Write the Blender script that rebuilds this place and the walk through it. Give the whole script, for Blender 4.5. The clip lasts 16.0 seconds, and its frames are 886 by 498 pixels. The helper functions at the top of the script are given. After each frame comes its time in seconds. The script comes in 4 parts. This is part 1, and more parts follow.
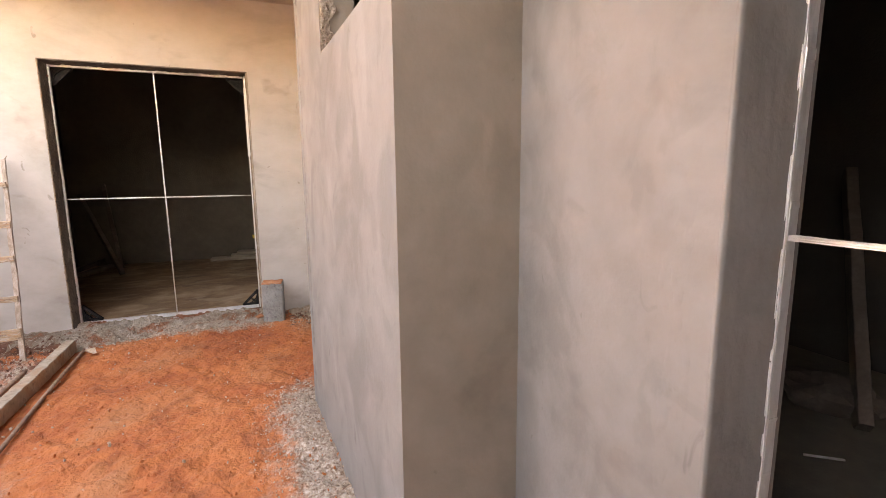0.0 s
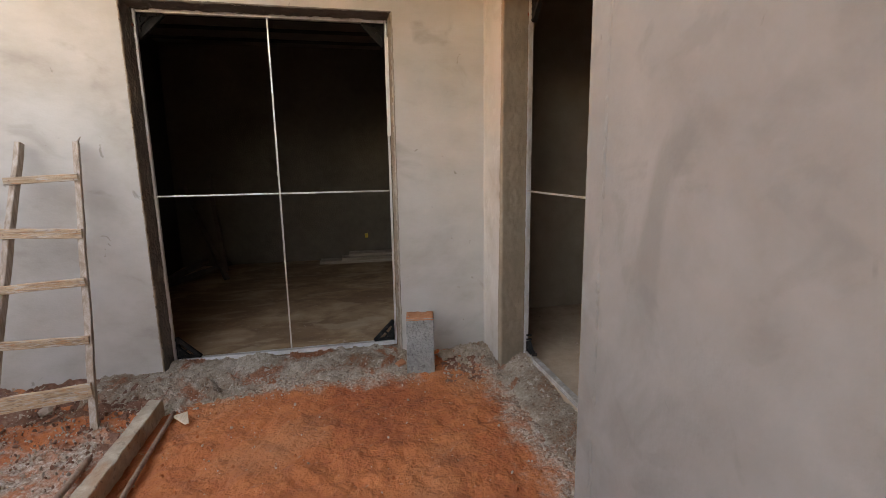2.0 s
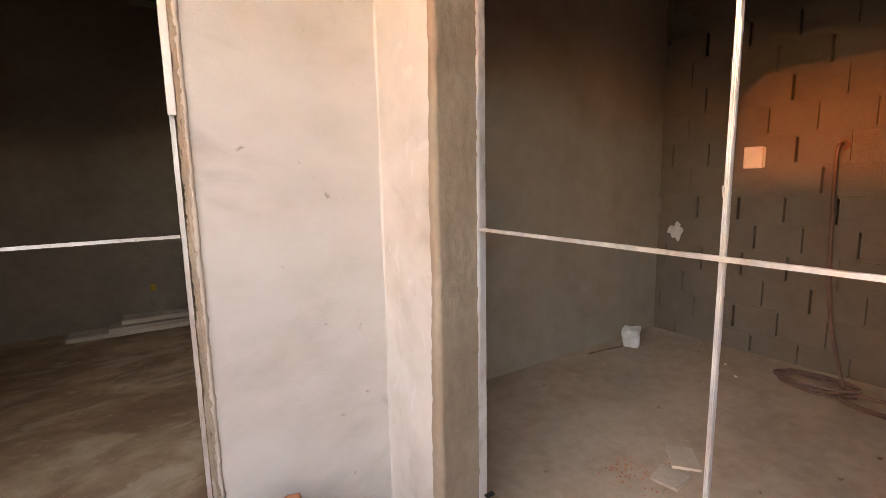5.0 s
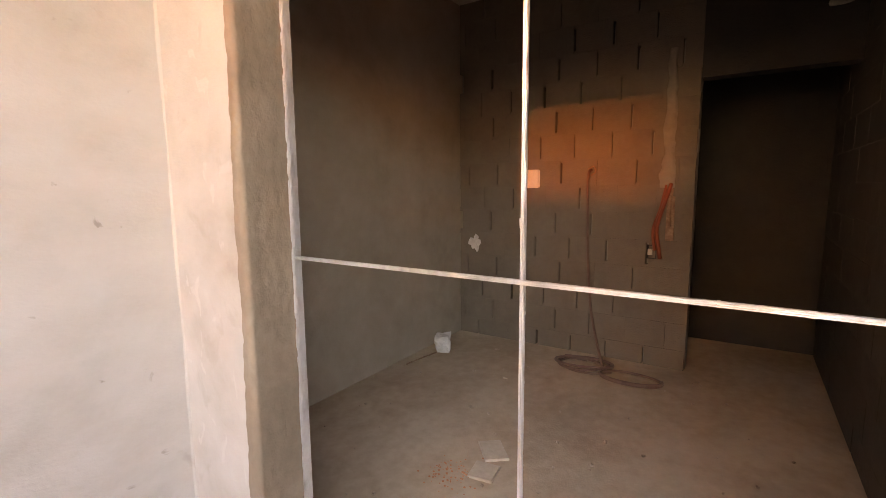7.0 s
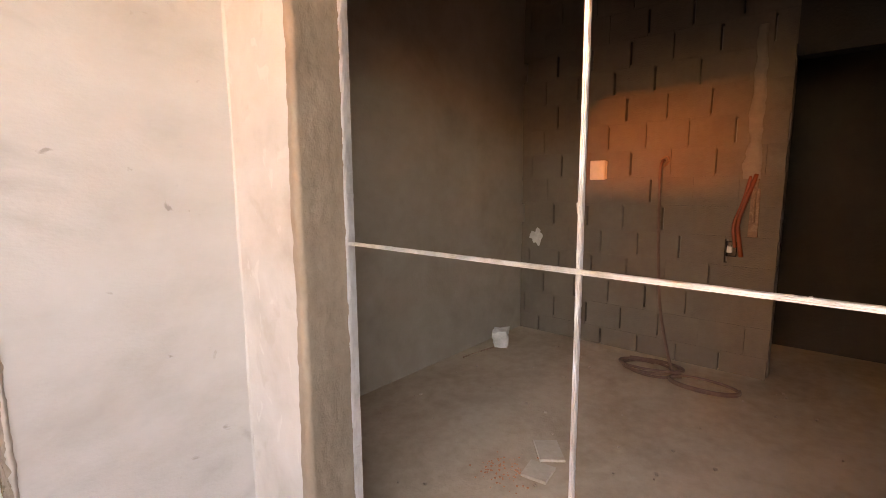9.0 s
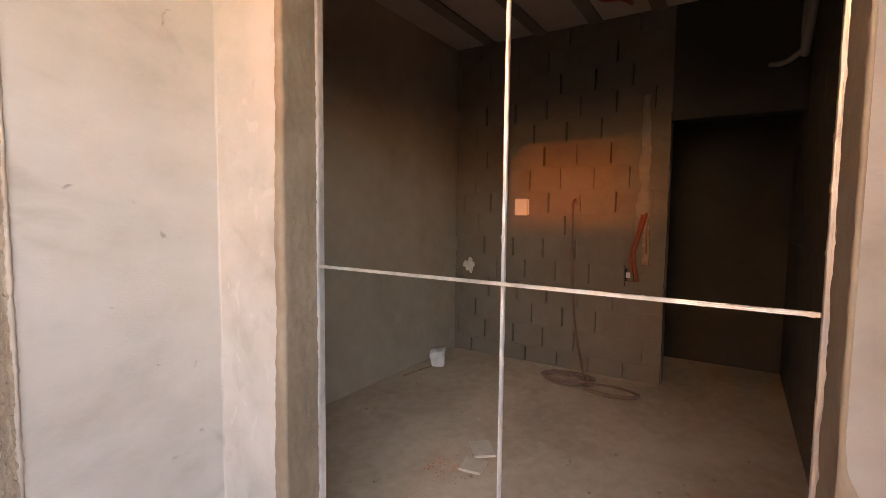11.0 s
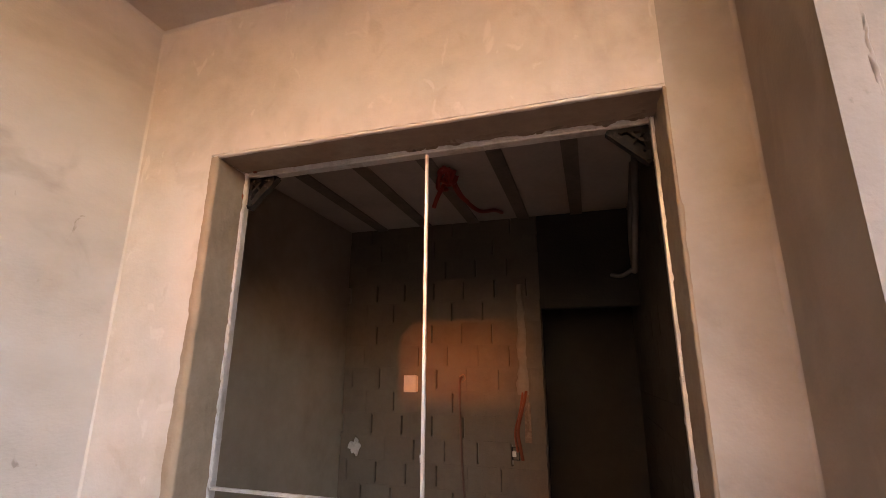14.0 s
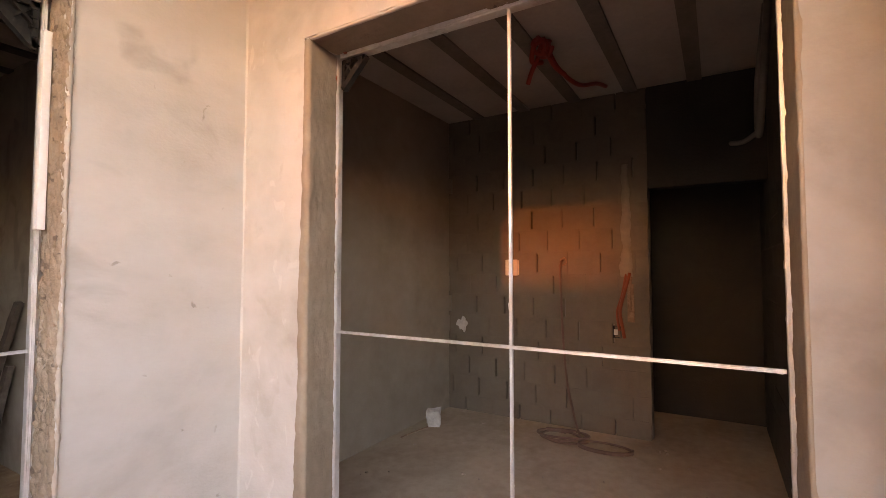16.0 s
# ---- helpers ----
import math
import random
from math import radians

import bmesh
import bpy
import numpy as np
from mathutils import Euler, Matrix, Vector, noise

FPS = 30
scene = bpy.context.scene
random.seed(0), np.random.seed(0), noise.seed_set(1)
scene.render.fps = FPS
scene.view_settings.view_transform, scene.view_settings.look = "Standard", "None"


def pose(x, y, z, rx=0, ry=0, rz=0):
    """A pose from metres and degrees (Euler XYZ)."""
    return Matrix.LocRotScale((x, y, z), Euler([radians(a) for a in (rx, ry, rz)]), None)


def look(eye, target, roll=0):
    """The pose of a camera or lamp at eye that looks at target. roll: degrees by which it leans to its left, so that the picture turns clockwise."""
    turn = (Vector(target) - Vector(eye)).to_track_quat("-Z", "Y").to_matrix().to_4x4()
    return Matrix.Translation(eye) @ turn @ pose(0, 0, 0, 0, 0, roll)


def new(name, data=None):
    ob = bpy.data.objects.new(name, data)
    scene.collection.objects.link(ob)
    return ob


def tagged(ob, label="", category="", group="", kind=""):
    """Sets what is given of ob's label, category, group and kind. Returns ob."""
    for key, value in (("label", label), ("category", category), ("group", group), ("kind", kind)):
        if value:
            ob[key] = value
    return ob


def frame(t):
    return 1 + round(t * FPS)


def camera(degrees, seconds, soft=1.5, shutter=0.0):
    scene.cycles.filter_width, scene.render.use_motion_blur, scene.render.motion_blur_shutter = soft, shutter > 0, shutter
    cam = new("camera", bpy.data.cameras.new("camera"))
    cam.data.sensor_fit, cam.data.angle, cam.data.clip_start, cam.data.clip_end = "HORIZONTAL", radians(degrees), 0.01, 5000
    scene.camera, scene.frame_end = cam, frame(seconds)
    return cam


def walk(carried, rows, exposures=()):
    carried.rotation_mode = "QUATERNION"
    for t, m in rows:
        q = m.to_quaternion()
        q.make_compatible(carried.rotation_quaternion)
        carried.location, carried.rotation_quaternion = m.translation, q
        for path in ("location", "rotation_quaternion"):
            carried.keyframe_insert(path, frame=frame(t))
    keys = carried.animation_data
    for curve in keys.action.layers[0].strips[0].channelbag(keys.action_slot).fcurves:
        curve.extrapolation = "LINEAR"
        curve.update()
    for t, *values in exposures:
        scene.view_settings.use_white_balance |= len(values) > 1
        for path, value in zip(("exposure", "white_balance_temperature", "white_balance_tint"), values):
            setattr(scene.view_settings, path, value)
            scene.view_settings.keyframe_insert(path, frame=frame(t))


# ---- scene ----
cam = camera(87.3, 16.0, 0.65)
PATH = [
    (0, (0.16, 0.036, 1.357), (0.899, 1.87, 1.052), -0.6),
    (0.5, (0.09, 0.491, 1.365), (0.587, 2.397, 1.023), -0.6),
    (1, (-0.042, 0.93, 1.375), (0.336, 2.862, 1.02), -0.8),
    (1.5, (-0.124, 1.287, 1.375), (0.219, 3.224, 1.012), -0.9),
    (2, (-0.189, 1.738, 1.359), (0.218, 3.665, 1.012), -0.9),
    (2.5, (-0.197, 2.158, 1.378), (0.27, 4.069, 1.014), -1.1),
    (3, (-0.143, 2.503, 1.341), (0.422, 4.385, 0.971), -0.9),
    (5.3, (0.011, 3.409, 1.376), (1.233, 4.969, 1.104), -1.1),
    (5.5, (0.006, 3.433, 1.387), (1.316, 4.921, 1.123), -1.0),
    (6, (0.02, 3.452, 1.424), (1.529, 4.742, 1.178), -0.7),
    (6.5, (0.029, 3.407, 1.417), (1.684, 4.503, 1.173), -0.6),
    (7, (0.01, 3.389, 1.413), (1.672, 4.471, 1.152), -0.5),
    (7.5, (-0.002, 3.385, 1.4), (1.634, 4.5, 1.119), -0.5),
    (8, (0.007, 3.372, 1.382), (1.609, 4.537, 1.101), -0.5),
    (8.5, (0.066, 3.364, 1.373), (1.624, 4.587, 1.093), -0.5),
    (9, (0.062, 3.39, 1.385), (1.559, 4.686, 1.106), -0.4),
    (9.2, (0.056, 3.393, 1.385), (1.526, 4.72, 1.105), -0.3),
    (11.5, (-0.372, 3.199, 1.41), (1.423, 4.077, 1.316), 0.2),
    (12, (-0.439, 3.206, 1.449), (1.447, 3.869, 1.396), 0.2),
    (12.5, (-0.463, 3.293, 1.542), (1.446, 3.89, 1.573), 0.3),
    (13, (-0.488, 3.279, 1.52), (1.421, 3.871, 1.613), 0.3),
    (13.5, (-0.482, 3.262, 1.539), (1.426, 3.803, 1.797), 0.3),
    (14, (-0.461, 3.292, 1.591), (1.385, 3.87, 2.1), 0.3),
    (14.5, (-0.458, 3.336, 1.604), (1.292, 4.137, 2.147), 0.2),
    (15, (-0.478, 3.312, 1.57), (1.212, 4.326, 1.913), 0.3),
    (15.5, (-0.462, 3.281, 1.526), (1.225, 4.346, 1.679), 0.1),
    (16, (-0.469, 3.214, 1.451), (1.252, 4.227, 1.544), 0.0),
]
walk(cam, [(t, look(*p)) for t, *p in PATH], [(0, 5.48, 10230, 39.1), (0.5, 5.08, 10130, 39.1), (1, 4.88, 10000, 37.8), (1.5, 4.66, 9170, 33.5), (2.5, 4.73, 9170, 31.5), (3, 5.03, 8940, 31.2), (5.5, 5.7, 9860, 39.4), (6.5, 5.59, 9860, 39.4), (7.5, 5.91, 9860, 39.4), (9, 5.8, 9730, 39.4), (11.5, 5.47, 9300, 37.5), (12.5, 5.37, 9070, 37.5), (13.5, 5.4, 8760, 38.8), (14.5, 5.2, 8660, 40.7), (15, 5.39, 9280, 41.3), (16, 5.56, 9280, 41.3)])

# ---- sky and sun ----
SUN_WAY = Vector((1.0, 0.155, -0.115)).normalized()
world = bpy.data.worlds.new("world")
scene.world = world
world.use_nodes = True
wn = world.node_tree.nodes
sky = wn.new("ShaderNodeTexSky")
sky.sky_type, sky.sun_disc = "NISHITA", False
sky.sun_elevation, sky.sun_rotation = radians(6.6), radians(98.8)
sky.air_density, sky.dust_density, sky.ozone_density = 1.0, 1.5, 1.0
wn["Background"].inputs["Strength"].default_value = 0.15
world.node_tree.links.new(sky.outputs[0], wn["Background"].inputs["Color"])
sun = new("sun", bpy.data.lights.new("sun", "SUN"))
sun.data.energy, sun.data.angle, sun.data.color = 0.044, radians(1.9), (1.0, 0.27, 0.02)
sun.matrix_world = look((-8, 2, 5), Vector((-8, 2, 5)) + SUN_WAY)


# ---- materials ----
def mat(name, ramp, scale=2.0, fine=18.0, rough=0.9, bump=0.25, bscale=70.0, depth=0.004, metal=0.0, stretch=(1, 1, 1), vary=0.0, blots=None):
    """A surface of mottled colour at two scales, with fine relief. ramp: (position, colour) pairs."""
    m = bpy.data.materials.new(name)
    m.use_nodes = True
    n, link = m.node_tree.nodes, m.node_tree.links.new
    bsdf = n["Principled BSDF"]
    coord, info = n.new("ShaderNodeTexCoord"), n.new("ShaderNodeObjectInfo")
    off = n.new("ShaderNodeVectorMath")
    off.operation = "MULTIPLY_ADD"
    comb = n.new("ShaderNodeCombineXYZ")
    for k in range(3):
        link(info.outputs["Random"], comb.inputs[k])
    link(comb.outputs[0], off.inputs[0])
    off.inputs[1].default_value = (vary * 37, vary * 53, vary * 71)
    mp = n.new("ShaderNodeMapping")
    mp.inputs["Scale"].default_value = stretch
    link(coord.outputs["Object"], mp.inputs[0])
    link(mp.outputs[0], off.inputs[2])
    big, small = n.new("ShaderNodeTexNoise"), n.new("ShaderNodeTexNoise")
    for t, s, d in ((big, scale, 6.0), (small, fine, 8.0)):
        t.inputs["Scale"].default_value, t.inputs["Detail"].default_value = s, d
        t.inputs["Roughness"].default_value = 0.6
        link(off.outputs[0], t.inputs["Vector"])
    big.inputs["Distortion"].default_value = 0.6
    mix = n.new("ShaderNodeMix")
    mix.inputs[0].default_value = 0.35
    link(big.outputs["Fac"], mix.inputs[2])
    link(small.outputs["Fac"], mix.inputs[3])
    cr = n.new("ShaderNodeValToRGB")
    while len(cr.color_ramp.elements) < len(ramp):
        cr.color_ramp.elements.new(0.5)
    for e, (p, c) in zip(cr.color_ramp.elements, ramp):
        e.position, e.color = p, (*c, 1)
    link(mix.outputs[0], cr.inputs[0])
    tone = n.new("ShaderNodeHueSaturation")
    link(cr.outputs[0], tone.inputs["Color"])
    if vary:
        mr = n.new("ShaderNodeMapRange")
        mr.inputs[3].default_value, mr.inputs[4].default_value = 1 - 0.22 * vary, 1 + 0.22 * vary
        link(info.outputs["Random"], mr.inputs[0])
        link(mr.outputs[0], tone.inputs["Value"])
    colour = tone.outputs[0]
    for bs, lo, hi, most, bc, st in blots or ():
        m2 = n.new("ShaderNodeMapping")
        m2.inputs["Scale"].default_value = st
        link(off.outputs[0], m2.inputs[0])
        tn = n.new("ShaderNodeTexNoise")
        tn.inputs["Scale"].default_value, tn.inputs["Detail"].default_value, tn.inputs["Distortion"].default_value = bs, 7, 0.8
        link(m2.outputs[0], tn.inputs["Vector"])
        f = n.new("ShaderNodeMapRange")
        f.interpolation_type = "SMOOTHSTEP"
        f.inputs[1].default_value, f.inputs[2].default_value, f.inputs[4].default_value = lo, hi, most
        link(tn.outputs["Fac"], f.inputs[0])
        mx = n.new("ShaderNodeMix")
        mx.data_type = "RGBA"
        link(f.outputs[0], mx.inputs[0])
        link(colour, mx.inputs[6])
        mx.inputs[7].default_value = (*bc, 1)
        colour = mx.outputs[2]
    link(colour, bsdf.inputs["Base Color"])
    bsdf.inputs["Metallic"].default_value = metal
    rr = n.new("ShaderNodeMapRange")
    rr.inputs[3].default_value, rr.inputs[4].default_value = max(rough - 0.12, 0.05), min(rough + 0.08, 1)
    link(small.outputs["Fac"], rr.inputs[0])
    link(rr.outputs[0], bsdf.inputs["Roughness"])
    if bump:
        grain = n.new("ShaderNodeTexNoise")
        grain.inputs["Scale"].default_value, grain.inputs["Detail"].default_value = bscale, 5
        link(off.outputs[0], grain.inputs["Vector"])
        add = n.new("ShaderNodeMath")
        add.operation = "ADD"
        link(grain.outputs["Fac"], add.inputs[0])
        link(small.outputs["Fac"], add.inputs[1])
        b = n.new("ShaderNodeBump")
        b.inputs["Strength"].default_value, b.inputs["Distance"].default_value = bump, depth
        link(add.outputs[0], b.inputs["Height"])
        link(b.outputs[0], bsdf.inputs["Normal"])
    return m


M_PLASTER = mat("plaster", [(0.28, (0.284, 0.249, 0.21)), (0.40, (0.394, 0.357, 0.313)), (0.52, (0.457, 0.42, 0.376)), (0.68, (0.514, 0.478, 0.44))], 1.3, 6.0, 0.92, 0.3, 90, 0.003, stretch=(0.7, 0.7, 1.2), blots=[(3.1, 0.60, 0.72, 0.45, (0.242, 0.205, 0.17), (1, 1, 0.8)), (16, 0.70, 0.76, 0.55, (0.179, 0.147, 0.122), (1, 1, 0.5)), (2.0, 0.62, 0.75, 0.4, (0.504, 0.473, 0.445), (1, 1, 1.3))])
M_PLASTER_SKIM = mat("plaster_skim", [(0.28, (0.300, 0.258, 0.214)), (0.40, (0.400, 0.357, 0.310)), (0.52, (0.457, 0.417, 0.371)), (0.68, (0.514, 0.478, 0.44))], 1.6, 7.0, 0.92, 0.35, 90, 0.003, blots=[(2.2, 0.50, 0.66, 0.35, (0.54, 0.50, 0.455), (1, 1.3, 0.9)), (6, 0.58, 0.70, 0.3, (0.34, 0.285, 0.23), (1, 1.2, 0.9)), (11, 0.63, 0.70, 0.35, (0.58, 0.54, 0.50), (1, 1.2, 0.8))])
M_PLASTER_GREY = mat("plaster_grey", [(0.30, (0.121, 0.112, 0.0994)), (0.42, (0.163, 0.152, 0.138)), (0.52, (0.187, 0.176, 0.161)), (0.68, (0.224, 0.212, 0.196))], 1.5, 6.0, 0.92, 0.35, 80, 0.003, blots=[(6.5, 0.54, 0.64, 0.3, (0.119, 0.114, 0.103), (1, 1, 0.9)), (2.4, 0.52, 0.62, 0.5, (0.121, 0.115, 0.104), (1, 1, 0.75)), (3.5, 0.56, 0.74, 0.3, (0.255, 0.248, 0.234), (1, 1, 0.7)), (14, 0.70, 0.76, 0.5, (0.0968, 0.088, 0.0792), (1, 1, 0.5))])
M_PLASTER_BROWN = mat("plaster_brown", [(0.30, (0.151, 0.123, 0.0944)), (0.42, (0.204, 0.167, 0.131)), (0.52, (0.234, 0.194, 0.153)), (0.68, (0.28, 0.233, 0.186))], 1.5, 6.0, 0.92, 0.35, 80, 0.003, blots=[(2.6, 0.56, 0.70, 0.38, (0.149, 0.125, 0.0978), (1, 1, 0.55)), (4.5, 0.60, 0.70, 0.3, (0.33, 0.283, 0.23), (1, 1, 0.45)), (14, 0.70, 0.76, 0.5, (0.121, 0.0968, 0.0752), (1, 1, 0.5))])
M_PLASTER_MID = mat("plaster_mid", [(0.30, (0.238, 0.2, 0.16)), (0.42, (0.324, 0.272, 0.221)), (0.52, (0.373, 0.317, 0.26)), (0.68, (0.432, 0.37, 0.309))], 2.2, 9.0, 0.92, 0.35, 80, 0.003, blots=[(4, 0.56, 0.68, 0.5, (0.205, 0.172, 0.14), (1, 1, 0.6))])
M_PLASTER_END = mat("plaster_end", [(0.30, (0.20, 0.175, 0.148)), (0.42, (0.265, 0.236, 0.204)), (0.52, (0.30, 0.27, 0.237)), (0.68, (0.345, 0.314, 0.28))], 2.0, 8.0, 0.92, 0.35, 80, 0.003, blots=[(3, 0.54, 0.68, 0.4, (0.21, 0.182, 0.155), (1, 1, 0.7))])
M_FRESH = mat("fresh_mortar", [(0.3, (0.19, 0.142, 0.10)), (0.5, (0.25, 0.19, 0.135)), (0.7, (0.315, 0.246, 0.18))], 3, 20, 0.95, 0.4, 110, 0.004)
M_DAMP = mat("damp_grey_mortar", [(0.3, (0.085, 0.072, 0.06)), (0.5, (0.135, 0.116, 0.098)), (0.7, (0.20, 0.176, 0.152))], 3, 22, 0.9, 0.5, 90, 0.005, blots=[(9, 0.62, 0.70, 0.6, (0.26, 0.24, 0.215), (1, 1, 0.4))])
M_LUMPY = mat("lumpy_clay_mortar", [(0.3, (0.17, 0.122, 0.083)), (0.5, (0.24, 0.18, 0.128)), (0.7, (0.33, 0.265, 0.20))], 4, 26, 0.95, 0.6, 110, 0.005, blots=[(9, 0.62, 0.70, 0.45, (0.40, 0.345, 0.285), (1, 1, 0.7)), (17, 0.63, 0.68, 0.7, (0.075, 0.052, 0.036), (1, 1, 1.6))])
# The block in a darker copy: the south wall's shade is in its colour.
M_BLOCK_SHADED = mat("shaded_block_face", [(0.3, (0.055, 0.043, 0.033)), (0.5, (0.078, 0.062, 0.049)), (0.7, (0.105, 0.086, 0.07))], 4, 30, 0.95, 0.5, 120, 0.005, vary=0.3)
M_PALE = mat("pale_skim", [(0.3, (0.46, 0.42, 0.38)), (0.5, (0.56, 0.52, 0.48)), (0.7, (0.66, 0.62, 0.58))], 3, 22, 0.9, 0.35, 80, 0.004)
M_SOFFIT = mat("soffit_plaster", [(0.3, (0.33, 0.28, 0.24)), (0.5, (0.42, 0.37, 0.32)), (0.7, (0.48, 0.43, 0.38))], 1.4, 10, 0.95, 0.3, 70, 0.004)
M_ROOM = mat("grey_render", [(0.3, (0.235, 0.195, 0.148)), (0.5, (0.31, 0.262, 0.205)), (0.7, (0.37, 0.318, 0.255))], 1.1, 8, 0.95, 0.4, 60, 0.006)
# Near-black render: the gloom of the unlit rooms is put into its colour.
M_UNLIT = mat("unlit_render", [(0.3, (0.032, 0.0272, 0.0232)), (0.5, (0.0448, 0.0384, 0.0328)), (0.7, (0.0592, 0.052, 0.0448))], 1.5, 12, 0.95, 0.4, 60, 0.006)
# Brown render dimmed in colour for the first room's back and third room's floor.
M_DIM = mat("dim_brown_render", [(0.3, (0.096, 0.079, 0.060)), (0.5, (0.136, 0.113, 0.087)), (0.7, (0.176, 0.148, 0.116))], 1.5, 12, 0.95, 0.4, 60, 0.006)
M_CHASE = mat("chase_plaster", [(0.3, (0.192, 0.16, 0.131)), (0.5, (0.232, 0.199, 0.165)), (0.7, (0.288, 0.25, 0.21))], 6, 30, 0.95, 0.5, 80, 0.005)
M_BLOCK = mat("concrete_block_face", [(0.3, (0.125, 0.098, 0.072)), (0.5, (0.154, 0.122, 0.091)), (0.7, (0.178, 0.143, 0.108))], 4, 30, 0.95, 0.5, 120, 0.005, vary=0.1)
M_BED = mat("bed_mortar", [(0.3, (0.13, 0.104, 0.08)), (0.7, (0.175, 0.143, 0.112))], 6, 40, 0.95, 0.5, 120, 0.005)
M_MORTAR = mat("joint_mortar", [(0.3, (0.16, 0.145, 0.13)), (0.7, (0.26, 0.24, 0.22))], 6, 40, 0.95, 0.5, 120, 0.005)
M_FLOOR = mat("dusty_concrete_floor", [(0.3, (0.281, 0.198, 0.132)), (0.45, (0.385, 0.282, 0.199)), (0.55, (0.447, 0.339, 0.245)), (0.7, (0.51, 0.4, 0.298))], 1.3, 14, 0.9, 0.35, 60, 0.005)
M_SANDY = mat("damp_sandy_floor", [(0.36, (0.18, 0.0977, 0.0506)), (0.46, (0.266, 0.163, 0.092)), (0.54, (0.351, 0.233, 0.138)), (0.66, (0.475, 0.353, 0.235))], 1.7, 6, 0.7, 0.4, 50, 0.006, stretch=(1, 1.3, 1), blots=[(1.7, 0.47, 0.60, 0.6, (0.17, 0.090, 0.048), (1, 1.1, 1)), (2.4, 0.54, 0.66, 0.5, (0.46, 0.36, 0.25), (1, 1.8, 1)), (20, 0.62, 0.70, 0.4, (0.5, 0.42, 0.33), (1, 1, 1))])
M_EARTH = mat("red_earth", [(0.30, (0.27, 0.062, 0.0225)), (0.42, (0.40, 0.104, 0.034)), (0.54, (0.50, 0.146, 0.047)), (0.70, (0.58, 0.210, 0.080))], 1.3, 16, 0.98, 0.9, 45, 0.016, blots=[(1.3, 0.52, 0.68, 0.35, (0.333, 0.18, 0.0973), (1, 1, 1)), (3.2, 0.56, 0.70, 0.5, (0.203, 0.0561, 0.0219), (1, 1, 1)), (34, 0.66, 0.72, 0.5, (0.424, 0.308, 0.212), (1, 1, 1))])


def strew_gravel(m):
    """Mixes grey grit into the earth where the ground carries it (attribute grit, 0 to 1)."""
    n, link = m.node_tree.nodes, m.node_tree.links.new
    bsdf = n["Principled BSDF"]
    earth = bsdf.inputs["Base Color"].links[0].from_socket
    co = n.new("ShaderNodeTexCoord")
    at, t1, t2 = n.new("ShaderNodeAttribute"), n.new("ShaderNodeTexNoise"), n.new("ShaderNodeTexNoise")
    at.attribute_name = "grit"
    for t, s, d in ((t1, 7.0, 9), (t2, 55.0, 4)):
        t.inputs["Scale"].default_value, t.inputs["Detail"].default_value, t.inputs["Roughness"].default_value = s, d, 0.7
        link(co.outputs["Object"], t.inputs["Vector"])
    add = n.new("ShaderNodeMath")
    add.operation = "MULTIPLY_ADD"
    link(t1.outputs["Fac"], add.inputs[0])
    add.inputs[1].default_value = 1.5
    link(at.outputs["Fac"], add.inputs[2])
    f = n.new("ShaderNodeMapRange")
    f.interpolation_type = "SMOOTHSTEP"
    f.inputs[1].default_value, f.inputs[2].default_value = 1.02, 1.52
    link(add.outputs[0], f.inputs[0])
    cr = n.new("ShaderNodeValToRGB")
    for k, (p, c) in enumerate(((0.30, (0.16, 0.075, 0.045)), (0.44, (0.31, 0.215, 0.155)), (0.55, (0.42, 0.335, 0.265)), (0.68, (0.62, 0.54, 0.46)))):
        e = cr.color_ramp.elements[k] if k < 2 else cr.color_ramp.elements.new(p)
        e.position, e.color = p, (*c, 1)
    link(t2.outputs["Fac"], cr.inputs[0])
    mx = n.new("ShaderNodeMix")
    mx.data_type = "RGBA"
    link(f.outputs[0], mx.inputs[0])
    link(earth, mx.inputs[6])
    link(cr.outputs[0], mx.inputs[7])
    link(mx.outputs[2], bsdf.inputs["Base Color"])


strew_gravel(M_EARTH)
M_SPILL = mat("cement_gravel", [(0.34, (0.307, 0.12, 0.057)), (0.43, (0.307, 0.215, 0.152)), (0.52, (0.413, 0.335, 0.257)), (0.64, (0.636, 0.54, 0.442))], 4, 60, 0.98, 1.0, 120, 0.02, blots=[(2.6, 0.56, 0.64, 0.85, (0.35, 0.105, 0.0399), (1, 1, 1)), (30, 0.60, 0.66, 0.7, (0.657, 0.57, 0.475), (1, 1, 1)), (24, 0.62, 0.68, 0.7, (0.148, 0.075, 0.0475), (1, 1, 1))])
M_RUBBLE_EARTH = mat("dark_earth", [(0.32, (0.10, 0.04, 0.025)), (0.5, (0.20, 0.085, 0.05)), (0.7, (0.34, 0.22, 0.16))], 6, 40, 0.98, 0.9, 120, 0.012)
M_STONE = mat("stone_chips", [(0.3, (0.24, 0.14, 0.09)), (0.45, (0.36, 0.27, 0.205)), (0.58, (0.46, 0.36, 0.28)), (0.7, (0.60, 0.49, 0.40))], 14, 60, 0.95, 0.4, 150, 0.003)
M_ALU = mat("aluminium_smeared", [(0.3, (0.50, 0.47, 0.43)), (0.48, (0.74, 0.73, 0.71)), (0.6, (0.82, 0.82, 0.81)), (0.75, (0.58, 0.53, 0.47))], 9, 60, 0.42, 0.3, 120, 0.002, metal=0.7, stretch=(1, 1, 0.4))
M_SILL = mat("dusty_sill", [(0.3, (0.22, 0.195, 0.165)), (0.5, (0.36, 0.33, 0.295)), (0.7, (0.58, 0.56, 0.53))], 7, 50, 0.75, 0.5, 110, 0.004, metal=0.2)
